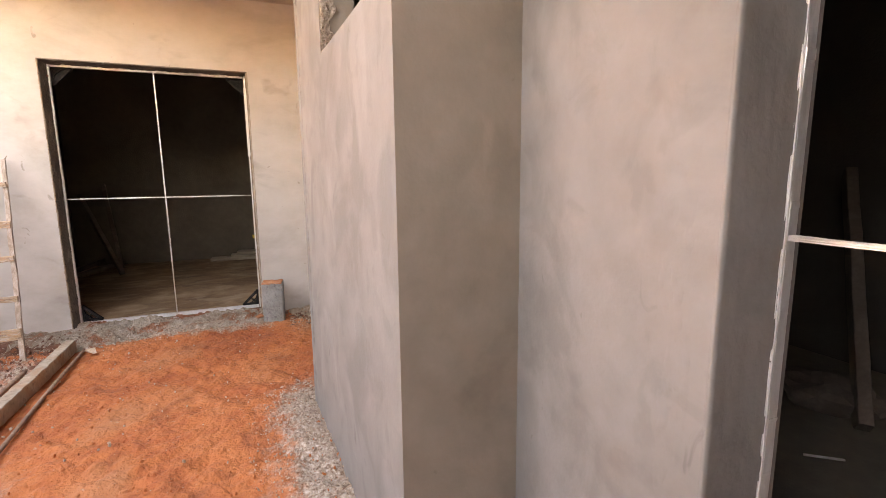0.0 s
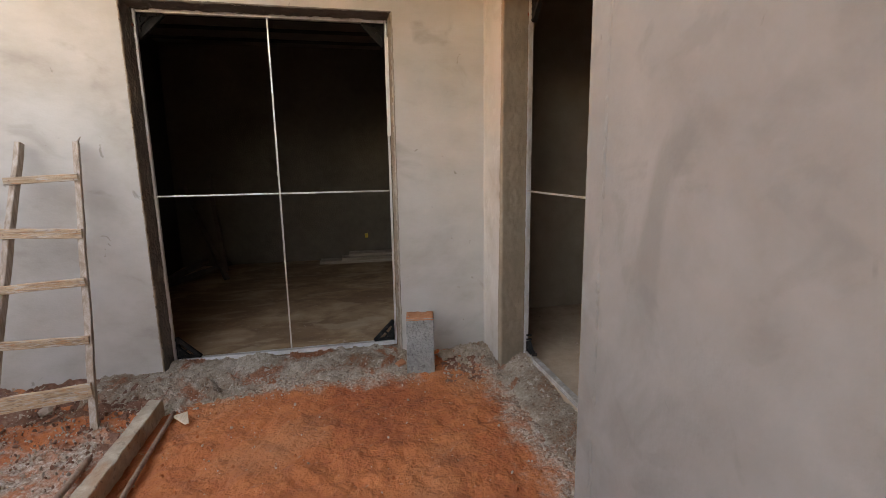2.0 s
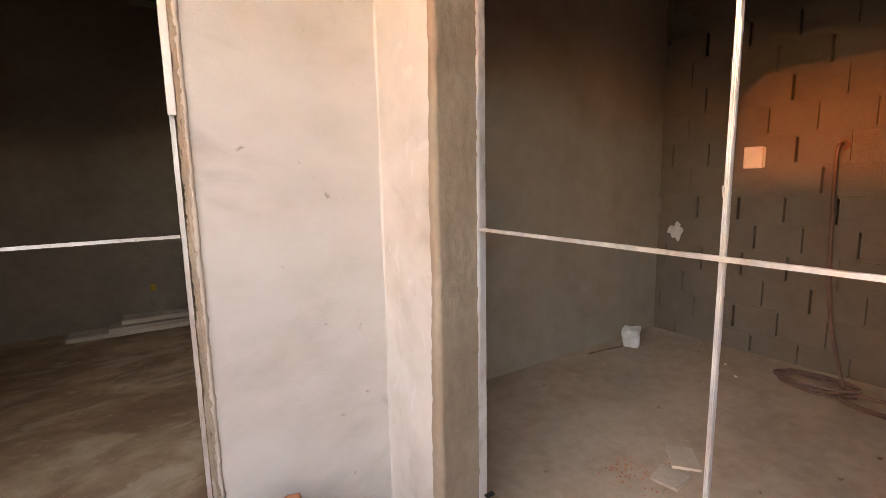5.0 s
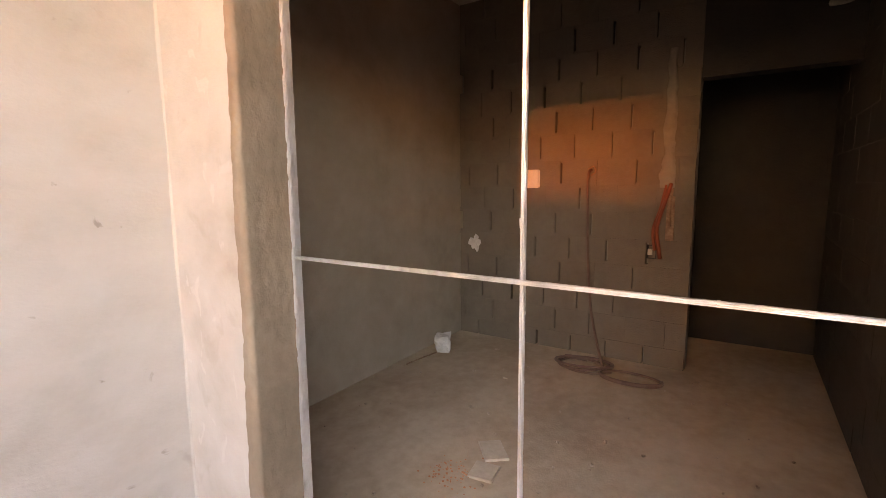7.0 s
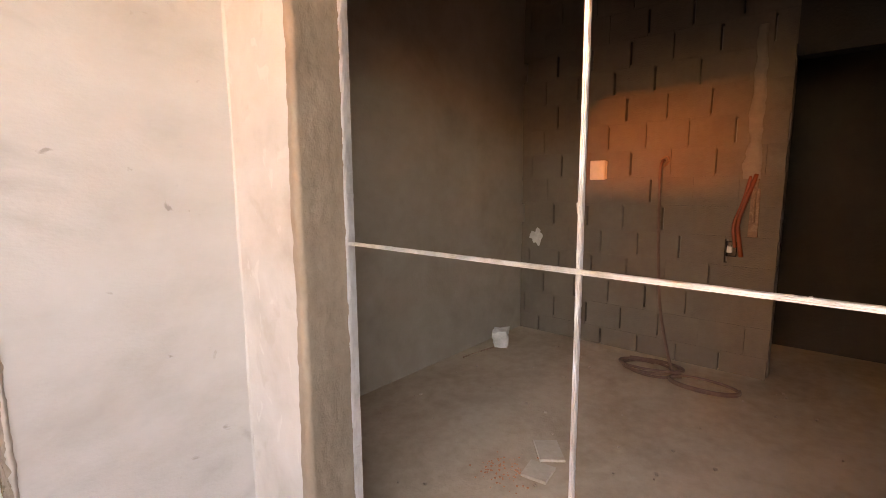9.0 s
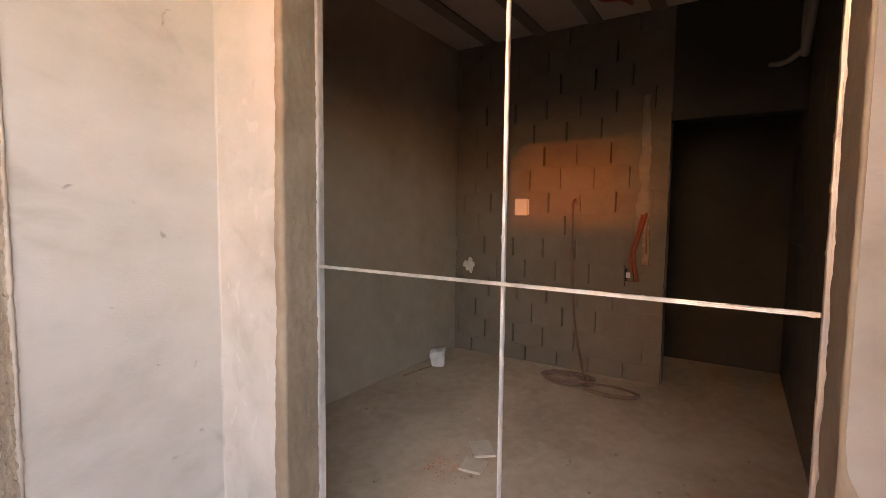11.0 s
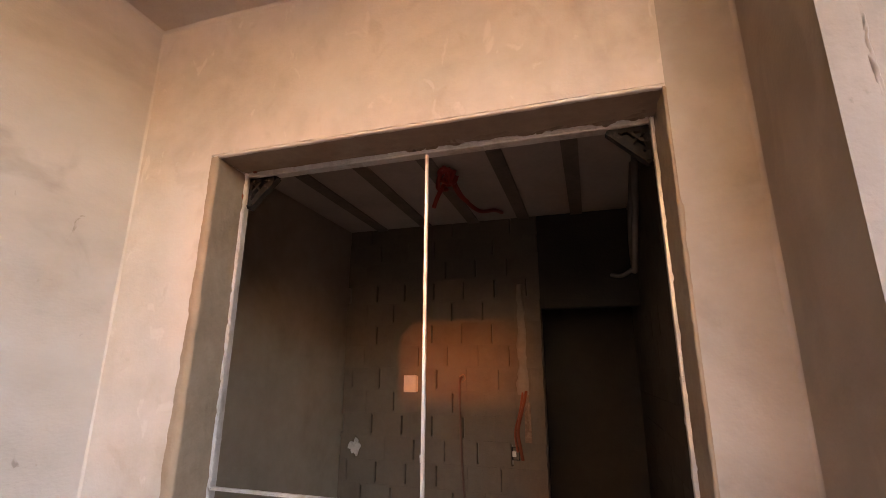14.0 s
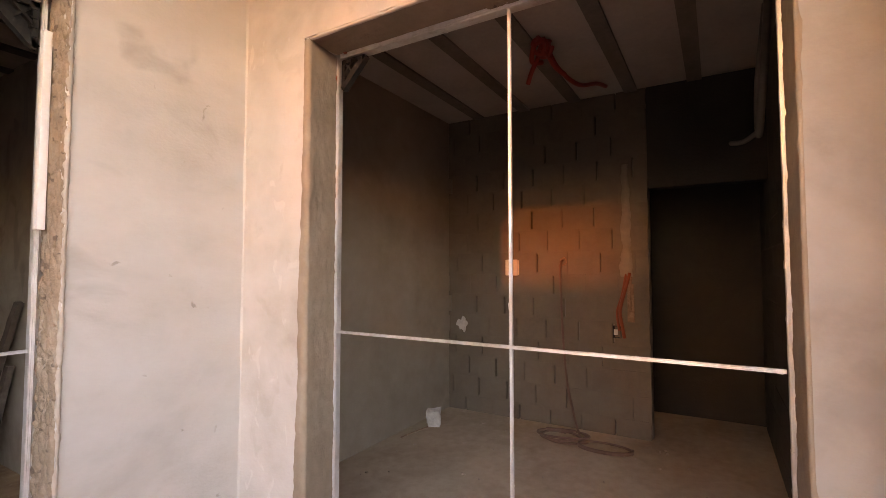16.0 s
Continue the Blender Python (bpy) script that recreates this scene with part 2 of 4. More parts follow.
M_BLACK = mat("black_plastic", [(0.35, (0.010, 0.010, 0.010)), (0.56, (0.022, 0.021, 0.020)), (0.70, (0.10, 0.092, 0.085))], 14, 60, 0.85, 0.2, 120, 0.002)
M_BLACK.node_tree.nodes["Principled BSDF"].inputs["Specular IOR Level"].default_value = 0.15
M_WOOD = mat("rough_sawn_timber", [(0.3, (0.24, 0.14, 0.08)), (0.45, (0.38, 0.245, 0.145)), (0.55, (0.48, 0.335, 0.215)), (0.7, (0.54, 0.42, 0.31))], 5, 40, 0.85, 0.4, 90, 0.003, stretch=(1, 9, 9), vary=0.6, blots=[(4, 0.50, 0.62, 0.75, (0.47, 0.43, 0.38), (1, 4, 4)), (7, 0.56, 0.62, 0.7, (0.20, 0.13, 0.09), (0.6, 3, 3)), (5, 0.58, 0.66, 0.6, (0.46, 0.17, 0.06), (1, 3, 3))])
M_BOARD = mat("pale_board", [(0.3, (0.426, 0.297, 0.192)), (0.5, (0.582, 0.44, 0.312)), (0.7, (0.672, 0.55, 0.444))], 4, 30, 0.85, 0.3, 90, 0.002, stretch=(8, 1, 8), blots=[(6, 0.6, 0.7, 0.5, (0.381, 0.242, 0.156), (6, 1, 1))])
# Timber darkened in colour for the gloom of the first and third rooms.
M_WOOD_DARK = mat("unlit_dark_timber", [(0.3, (0.07, 0.05, 0.04)), (0.5, (0.11, 0.085, 0.068)), (0.7, (0.17, 0.14, 0.115))], 5, 40, 0.9, 0.4, 90, 0.003, vary=0.5)
M_SLAB = mat("sandy_concrete", [(0.3, (0.27, 0.185, 0.125)), (0.45, (0.39, 0.295, 0.215)), (0.56, (0.48, 0.39, 0.30)), (0.7, (0.60, 0.52, 0.43))], 5, 40, 0.98, 0.9, 110, 0.008, blots=[(2.2, 0.44, 0.62, 0.75, (0.46, 0.225, 0.125), (1, 1, 1)), (18, 0.62, 0.70, 0.6, (0.22, 0.10, 0.06), (1, 1, 1))])
M_WOOD_GREY = mat("weathered_timber", [(0.3, (0.20, 0.14, 0.10)), (0.45, (0.33, 0.25, 0.19)), (0.55, (0.42, 0.34, 0.28)), (0.7, (0.52, 0.46, 0.41))], 5, 40, 0.9, 0.4, 90, 0.003, stretch=(9, 9, 1), vary=0.5)
M_PLANK = mat("grey_plank", [(0.3, (0.22, 0.17, 0.125)), (0.5, (0.35, 0.29, 0.23)), (0.7, (0.47, 0.41, 0.35))], 3, 30, 0.9, 0.4, 90, 0.003, stretch=(0.5, 9, 9), vary=0.4)
M_CONCRETE = mat("cast_concrete", [(0.3, (0.216, 0.157, 0.109)), (0.48, (0.36, 0.28, 0.204)), (0.6, (0.464, 0.37, 0.274)), (0.72, (0.618, 0.503, 0.392))], 5, 30, 0.95, 0.7, 120, 0.006, blots=[(3.0, 0.50, 0.66, 0.7, (0.37, 0.19, 0.10), (1, 1, 1)), (22, 0.58, 0.66, 0.5, (0.16, 0.10, 0.07), (1, 1, 1))])
M_BLOCK_LOOSE = mat("grey_cement_block", [(0.3, (0.17, 0.17, 0.16)), (0.5, (0.27, 0.275, 0.26)), (0.66, (0.34, 0.34, 0.325)), (0.74, (0.55, 0.55, 0.53))], 8, 30, 0.95, 1.0, 55, 0.014, blots=[(26, 0.60, 0.66, 0.6, (0.13, 0.13, 0.12), (1, 1, 1))])
M_CLAY = mat("red_clay", [(0.3, (0.32, 0.11, 0.05)), (0.5, (0.48, 0.19, 0.09)), (0.7, (0.56, 0.28, 0.16))], 8, 40, 0.95, 0.4, 100, 0.003)
M_RUST = mat("rusty_steel", [(0.3, (0.16, 0.085, 0.055)), (0.5, (0.27, 0.16, 0.105)), (0.7, (0.40, 0.28, 0.20))], 20, 80, 0.8, 0.4, 160, 0.002, metal=0.1)
M_ORANGE = mat("orange_conduit", [(0.3, (0.198, 0.03, 0.0072)), (0.7, (0.276, 0.054, 0.012))], 8, 40, 0.55, 0)
M_RED = mat("red_conduit", [(0.3, (0.26, 0.022, 0.014)), (0.7, (0.38, 0.042, 0.022))], 8, 40, 0.5, 0)
M_HOSE = mat("brown_hose", [(0.3, (0.10, 0.05, 0.035)), (0.7, (0.20, 0.11, 0.08))], 8, 40, 0.6, 0)
M_GREY_TUBE = mat("grey_tube", [(0.3, (0.14, 0.125, 0.11)), (0.7, (0.22, 0.20, 0.18))], 8, 40, 0.5, 0)
M_WHITE = mat("white_plastic", [(0.3, (0.60, 0.57, 0.53)), (0.7, (0.74, 0.72, 0.69))], 8, 50, 0.5, 0.1)
M_GYPSUM = mat("white_plaster_lump", [(0.3, (0.45, 0.43, 0.40)), (0.5, (0.62, 0.60, 0.57)), (0.7, (0.75, 0.73, 0.70))], 10, 50, 0.95, 0.6, 90, 0.006)
M_TILE = mat("broken_tile", [(0.3, (0.393, 0.315, 0.238)), (0.7, (0.546, 0.457, 0.365))], 10, 50, 0.8, 0.2)
M_EPS = mat("foam_infill", [(0.3, (0.36, 0.32, 0.29)), (0.5, (0.43, 0.39, 0.355)), (0.7, (0.50, 0.46, 0.42))], 2, 30, 0.95, 0.3, 100, 0.003)
M_JOIST = mat("joist_concrete", [(0.3, (0.14, 0.12, 0.10)), (0.7, (0.24, 0.21, 0.185))], 5, 40, 0.95, 0.5, 90, 0.005)
M_DARKBOARD = mat("wet_concrete", [(0.3, (0.20, 0.195, 0.185)), (0.7, (0.30, 0.29, 0.275))], 5, 40, 0.8, 0.3, 90, 0.004)
M_YELLOW = mat("yellow_plastic", [(0.3, (0.55, 0.38, 0.04)), (0.7, (0.65, 0.46, 0.06))], 8, 40, 0.6, 0)


# ---- mesh helpers ----
def add_box(bm, lo, hi, turn=None, bevel=0.0, mi=0):
    """A box from corner lo to corner hi, turned by the matrix turn."""
    size, mid = [b - a for a, b in zip(lo, hi)], [(a + b) / 2 for a, b in zip(lo, hi)]
    m = Matrix.Translation(mid) @ Matrix.Diagonal((*size, 1))
    got = bmesh.ops.create_cube(bm, size=1, matrix=(turn @ m) if turn else m)
    faces = {f for v in got["verts"] for f in v.link_faces}
    if bevel:
        got = bmesh.ops.bevel(bm, geom=list({e for f in faces for e in f.edges}), offset=bevel, segments=2, profile=0.6, affect="EDGES")
        faces = set(got["faces"]) | {f for f in faces if f.is_valid}
    if mi:
        for f in faces:
            f.material_index = mi


def box(lo, hi, turn=None, bevel=0.0):
    bm = bmesh.new()
    add_box(bm, lo, hi, turn, bevel)
    return bm


def boxes(rows, bevel=0.0):
    bm = bmesh.new()
    for lo, hi in rows:
        add_box(bm, lo, hi, None, bevel)
    return bm


def rough(bm, amount, scale=8.0, seed=0.0):
    for v in bm.verts:
        v.co += noise.noise_vector(v.co * scale + Vector((seed, seed * 2, 0))) * amount
    return bm


def tube(path, radius, sides=8, smooth=6):
    """A tube along points, rounded by a spline through them."""
    pts = [Vector(p) for p in path]
    line = []
    for i in range(len(pts) - 1):
        a, b, c, d = pts[max(i - 1, 0)], pts[i], pts[i + 1], pts[min(i + 2, len(pts) - 1)]
        for k in range(smooth):
            u = k / smooth
            line.append(0.5 * (2 * b + (c - a) * u + (2 * a - 5 * b + 4 * c - d) * u * u + (3 * b - a - 3 * c + d) * u ** 3))
    line.append(pts[-1])
    bm, rings = bmesh.new(), []
    for i, p in enumerate(line):
        way = (line[min(i + 1, len(line) - 1)] - line[max(i - 1, 0)]).normalized()
        side = way.cross(Vector((0.31, 0.17, 0.93))).normalized()
        up = side.cross(way)
        rings.append([bm.verts.new(p + radius * (math.cos(2 * math.pi * k / sides) * side + math.sin(2 * math.pi * k / sides) * up)) for k in range(sides)])
    for a, b in zip(rings, rings[1:]):
        for k in range(sides):
            bm.faces.new((a[k], a[(k + 1) % sides], b[(k + 1) % sides], b[k])).smooth = True
    bm.faces.new(rings[0][::-1])
    bm.faces.new(rings[-1])
    return bm


def link_mesh(name, bm, mats, parent=None, label="", at=None):
    bmesh.ops.recalc_face_normals(bm, faces=bm.faces)
    me = bpy.data.meshes.new(name)
    bm.to_mesh(me)
    bm.free()
    for m in mats if isinstance(mats, (list, tuple)) else [mats]:
        me.materials.append(m)
    ob = new(name, me)
    if at is not None:
        ob.matrix_basis = at
    if parent is not None:
        ob.parent = parent
    if label:
        ob["label"] = label
    return ob


def part(name, bm, material, parent, label="", at=None):
    return link_mesh(name, bm, material, parent, label, at)


def thing(name, label, category, at=None, group="", kind=""):
    ob = new(name)
    ob.empty_display_size = 0.1
    if at is not None:
        ob.matrix_basis = at
    return tagged(ob, label, category, group, kind)


def solid(name, bm, material, label, category, at=None, group="", kind=""):
    return tagged(link_mesh(name, bm, material, None, "", at), label, category, group, kind)


def setting(name, bm, material, label=""):
    return tagged(link_mesh(name, bm, material), label, "", "", "structure")


def grid_sheet(nu, nv, place):
    """A sheet of nu x nv cells whose corners place(u, v), 0 to 1, gives."""
    bm = bmesh.new()
    vs = [[bm.verts.new(place(i / nu, j / nv)) for j in range(nv + 1)] for i in range(nu + 1)]
    for i in range(nu):
        for j in range(nv):
            bm.faces.new((vs[i][j], vs[i + 1][j], vs[i + 1][j + 1], vs[i][j + 1])).smooth = True
    return bm


def fbm(x, y, z=0.0, octaves=4):
    return noise.fractal(Vector((x, y, z)), 0.8, 2.0, octaves)


def inner_wall(name, axis, face, back, a0, a1, z0, z1, hole=None, material=None):
    """A wall across axis ('x' or 'y') from face to back, along the other from a0 to a1, with one opening (b0, b1, h0, h1)."""
    spans = [(a0, a1, z0, z1)]
    if hole:
        b0, b1, h0, h1 = hole
        spans = [(a0, b0, z0, z1), (b1, a1, z0, z1), (b0, b1, h1, z1)] + ([(b0, b1, z0, h0)] if h0 > z0 else [])
    lo, hi = min(face, back), max(face, back)
    rows = [((lo, s, c), (hi, e, d)) if axis == "x" else ((s, lo, c), (e, hi, d)) for s, e, c, d in spans]
    return setting(name, boxes(rows), material)


# ---- the large structure ----
H = 2.985          # porch ceiling
XA0, YA, YA_IN = -2.565, 4.94, 5.15      # wall with the first doorway
XB, XB_IN = 0.795, 1.0                   # wall with the second doorway
D1 = (-1.404, 0.167, -0.2, 2.346)
D2 = (3.0451, 4.59, -0.2, 2.366)
D3 = (-1.05, 0.579, -0.2, 2.346)
PX, PY0, PY1 = 0.432, 1.225, 2.849         # the pier between the second and third doorways
XD, XD_IN = 0.885, 1.09
SLANT = 0.0466    # the pier's face turns slightly from the other walls
FLOOR = 0.075


def ramp(v, a, b):
    return max(0.0, min(1.0, (v - a) / (b - a)))


def grit(x, y):
    """How much grey gravel and cement lies on the earth."""
    g = 0.9 * ramp(x, -0.02, 0.38) * ramp(y, 0.2, 0.9) * (1 - ramp(y, 2.9, 3.4))
    g = max(g, 0.8 * ramp(x, 0.40, 0.80) * ramp(y, 2.7, 3.1))
    foot = 0.95 * ramp(y, 4.38, 4.72) * (1 - 0.75 * ramp(x, 0.22, 0.34) * (1 - ramp(x, 0.55, 0.75)))
    g = max(g, foot * (1 - 0.6 * ramp(-x, 1.35, 1.7)))
    g = max(g, (0.62 + 0.25 * fbm(x * 1.7, y * 1.7, 2)) * ramp(-x, 1.15, 1.5) * (1 - 0.45 * ramp(y, 4.1, 4.5)))
    g = max(g, 0.42 * ramp(-x, 0.55, 1.2) * (1 - ramp(y, 2.6, 3.6)))
    g = max(g, 0.35 * (1 - ramp(y, 1.4, 2.2)))
    return g


def ground_z(x, y):
    near = max(0.0, 1 - max(abs(x + 1.2) - 3.5, abs(y - 2.5) - 4.5, 0) / 3)
    z = 0.018 * fbm(x * 1.9, y * 1.9) + 0.018 * fbm(x * 8, y * 8, 3) + 0.010 * max(0, fbm(x * 15, y * 15, 8, 3)) - 0.008 * max(0, fbm(x * 11, y * 11, 18, 2) - 0.25) + 0.004 * fbm(x * 31, y * 31, 5, 3)
    if near == 1:
        ridge = 1 - abs(noise.noise(Vector((x * 13 + 0.7 * noise.noise(Vector((x * 5, y * 5, 1))), y * 13, 41)))) * 3.2
        patch = ramp(noise.noise(Vector((x * 2.3, y * 2.3, 77))), -0.25, 0.35)
        z += patch * (0.018 * max(0, ridge - 0.35) + 0.012 * max(0, noise.noise(Vector((x * 27, y * 27, 60)))))
    z += 0.035 * max(0, min(1, (y - 4.35) / 0.5)) * (y < 5.2)
    return (z - 0.006) * near


def ground_sheet():
    def axis(a, b, step, far):
        inner = list(np.arange(a, b + step / 2, step))
        out = [0.3 * 1.45 ** k for k in range(22)]
        return [a - o for o in reversed(out) if o < far] + inner + [b + o for o in out if o < far]
    xs, ys = axis(-3.4, 1.0, 0.019, 700), axis(0.2, 5.2, 0.019, 700)
    verts = [(x, y, ground_z(x, y)) for x in xs for y in ys]
    m = len(ys)
    faces = [(i * m + j, (i + 1) * m + j, (i + 1) * m + j + 1, i * m + j + 1) for i in range(len(xs) - 1) for j in range(m - 1)]
    me = bpy.data.meshes.new("ground")
    me.from_pydata(verts, [], faces)
    me.polygons.foreach_set("use_smooth", [True] * len(me.polygons))
    me.materials.append(M_EARTH)
    layer = me.attributes.new("grit", "FLOAT", "POINT")
    layer.data.foreach_set("value", [grit(v[0], v[1]) for v in verts])
    return tagged(new("ground", me), "trodden red earth with pebbles and loose crumbs", "ground", "", "structure")


ground_sheet()
inner_wall("wall_north", "y", YA, YA_IN, XA0, 0.96, -0.2, H, D1, M_PLASTER)
inner_wall("wall_east", "x", XB, XB_IN, 3.045, YA, -0.2, H, D2, M_PLASTER_SKIM)
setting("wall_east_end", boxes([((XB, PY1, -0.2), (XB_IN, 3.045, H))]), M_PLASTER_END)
W = (1.45, 2.16, 1.885, 2.6)              # window in the pier's face
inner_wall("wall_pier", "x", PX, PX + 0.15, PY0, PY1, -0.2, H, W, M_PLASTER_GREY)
for ob in [o for o in bpy.data.objects if o.name == "wall_pier"]:    # its ends take the browner, paler plaster
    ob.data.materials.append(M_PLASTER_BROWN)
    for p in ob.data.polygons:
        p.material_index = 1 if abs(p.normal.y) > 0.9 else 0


def slant(ob):
    """Turns what is built on the straight pier face onto its true face."""
    for v in ob.data.vertices:
        v.co.x += (PY1 - v.co.y) * SLANT
    return ob


slant(bpy.data.objects["wall_pier"])
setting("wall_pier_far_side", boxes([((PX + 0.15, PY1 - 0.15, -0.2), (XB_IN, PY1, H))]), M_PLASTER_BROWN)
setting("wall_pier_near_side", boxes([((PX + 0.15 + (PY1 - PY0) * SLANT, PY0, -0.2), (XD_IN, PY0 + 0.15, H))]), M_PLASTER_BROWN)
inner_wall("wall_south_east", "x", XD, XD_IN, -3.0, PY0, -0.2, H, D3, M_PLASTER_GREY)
# Unseen wall added to keep the southern sky off the pier's near side.
setting("wall_south_wing", boxes([((-3.42, -1.4, -0.2), (XD, -1.25, H))]), M_PLASTER)
# Its second slab is unseen, added to cut sky light on the pier.
setting("porch_ceiling", boxes([((-1.45, 2.45, H), (XB_IN, YA_IN, H + 0.12)), ((-0.25, -3.0, H), (XB_IN, 2.45, H + 0.12)), ((-2.62, 4.2, H), (-1.45, YA_IN, H + 0.12))]), M_SOFFIT)


def fillet(name, path, a, b2, radius, material):
    """A rounded inner corner along path (two points); a, b2: the ways from the corner along both faces."""
    a, b2 = Vector(a), Vector(b2)
    p, q = Vector(path[0]), Vector(path[1])
    n = max(2, int((q - p).length / 0.04))

    def place(u, v):
        r = radius * (1 + 0.35 * fbm(v * n * 0.14, radius * 90, 2))
        k = u * math.pi / 2
        return p.lerp(q, v) + a * (r - r * math.sin(k)) + b2 * (r - r * math.cos(k)) - (a + b2) * 0.0015
    return setting(name, grid_sheet(5, n, place), material)


fillet("trim_corner", ((XB, YA, -0.05), (XB, YA, H)), (-1, 0, 0), (0, -1, 0), 0.014, M_PLASTER)
fillet("trim_cove_north", ((-2.565, YA, H), (XB, YA, H)), (0, -1, 0), (0, 0, -1), 0.02, M_PLASTER)
fillet("trim_cove_east", ((XB, PY1, H), (XB, YA, H)), (-1, 0, 0), (0, 0, -1), 0.02, M_PLASTER)
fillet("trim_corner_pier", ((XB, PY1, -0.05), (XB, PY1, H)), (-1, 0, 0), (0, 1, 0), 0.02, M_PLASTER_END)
# the second room
Y2L, Y2R, X2B, C2 = 5.58, 2.87, 3.67, 2.965
setting("floor_room_two", boxes([((XB_IN - 0.02, 2.4, -0.15), (4.75, 5.75, FLOOR))]), M_FLOOR)
setting("wall_room_two_north", boxes([((0.96, Y2L, -0.1), (4.75, Y2L + 0.15, H))]), M_ROOM)
setting("wall_stub", boxes([((0.96, YA_IN, -0.1), (1.0, Y2L, H)), ((0.96, YA, -0.1), (1.0, YA_IN, H))]), M_ROOM)
# corridor wall and lintel carry their shade in the near-black colour
setting("wall_corridor", boxes([((4.56, Y2R - 0.2, -0.1), (4.71, Y2L, H))]), M_UNLIT)
setting("wall_room_two_back_lintel", boxes([((X2B, Y2R, 2.13), (X2B + 0.14, 3.69, H))]), M_UNLIT)


def ribbed_ceiling(name, x0, x1, y0, y1, z, first, step, mats=(M_EPS, M_JOIST)):
    """A slab of concrete joists along x with foam infill between them, one mesh."""
    bm = bmesh.new()
    add_box(bm, (x0, y0, z + 0.012), (x1, y1, z + 0.16))
    y = first
    while y > y0:
        add_box(bm, (x0, y - 0.052, z - 0.004), (x1, y + 0.052, z + 0.011), None, 0, 1)
        y -= step
    return setting(name, bm, list(mats))


ribbed_ceiling("ceiling_room_two", XB_IN, 4.7, 2.4, Y2L, C2, 5.22, 0.472)
# the first room
setting("floor_room_one", boxes([((-2.4, YA_IN - 0.04, -0.15), (0.96, 8.75, 0.055))]), M_SANDY)
# Tones stand in for how light falls: east paler, back dim, west near-black.
setting("wall_room_one_back", boxes([((-2.4, 8.6, -0.1), (0.96, 8.75, H))]), M_DIM)
setting("wall_room_one_east", boxes([((0.86, YA_IN, -0.1), (0.955, 8.6, H))]), M_PLASTER_MID)
setting("wall_room_one_west", boxes([((XA0, YA_IN, -0.1), (-2.4, 8.75, H))]), M_UNLIT)
# Darker materials than the other ceilings: this room's gloom is in the colour.
ribbed_ceiling("ceiling_room_one", -2.4, 0.86, YA_IN, 8.6, C2, 8.3, 0.472, (M_JOIST, M_UNLIT))
# the third room
# Floor dimmed in colour to keep the third room dark.
setting("floor_room_three", boxes([((XD_IN - 0.02, -1.6, -0.15), (4.0, 2.72, FLOOR))]), M_DIM)
setting("wall_room_three_north", boxes([((XB_IN, 2.55, -0.1), (4.75, 2.7, H))]), M_UNLIT)
setting("wall_room_three_back", boxes([((3.85, -1.6, -0.1), (4.0, 2.55, H))]), M_UNLIT)
setting("wall_room_three_south", boxes([((XD_IN, -1.75, -0.1), (4.0, -1.6, H))]), M_UNLIT)
ribbed_ceiling("ceiling_room_three", XD_IN, 4.0, -1.6, 2.55, C2, 2.4, 0.472)
# plot walls, side passage
setting("wall_plot_west", boxes([((-3.6, -4.0, -0.2), (-3.42, 9.2, 2.15))]), M_MORTAR)
# Unseen masses added to block the low sun and the western sky.
setting("neighbour_house", boxes([((-14, -14, -0.2), (-12, 1.2, 4.7))]), M_PLASTER)
# Its second box bridges the gap only to cut sunlight off the upper wall.
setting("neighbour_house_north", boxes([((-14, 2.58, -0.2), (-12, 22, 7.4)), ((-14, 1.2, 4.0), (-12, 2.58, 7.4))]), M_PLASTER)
setting("wall_passage_end", boxes([((-3.42, 9.0, -0.2), (XA0, 9.2, H))]), M_UNLIT)
# Unseen roof added to keep light out of the passage.
setting("roof_passage", boxes([((-3.42, YA_IN, 2.5), (XA0, 9.2, 2.62))]), M_SOFFIT)


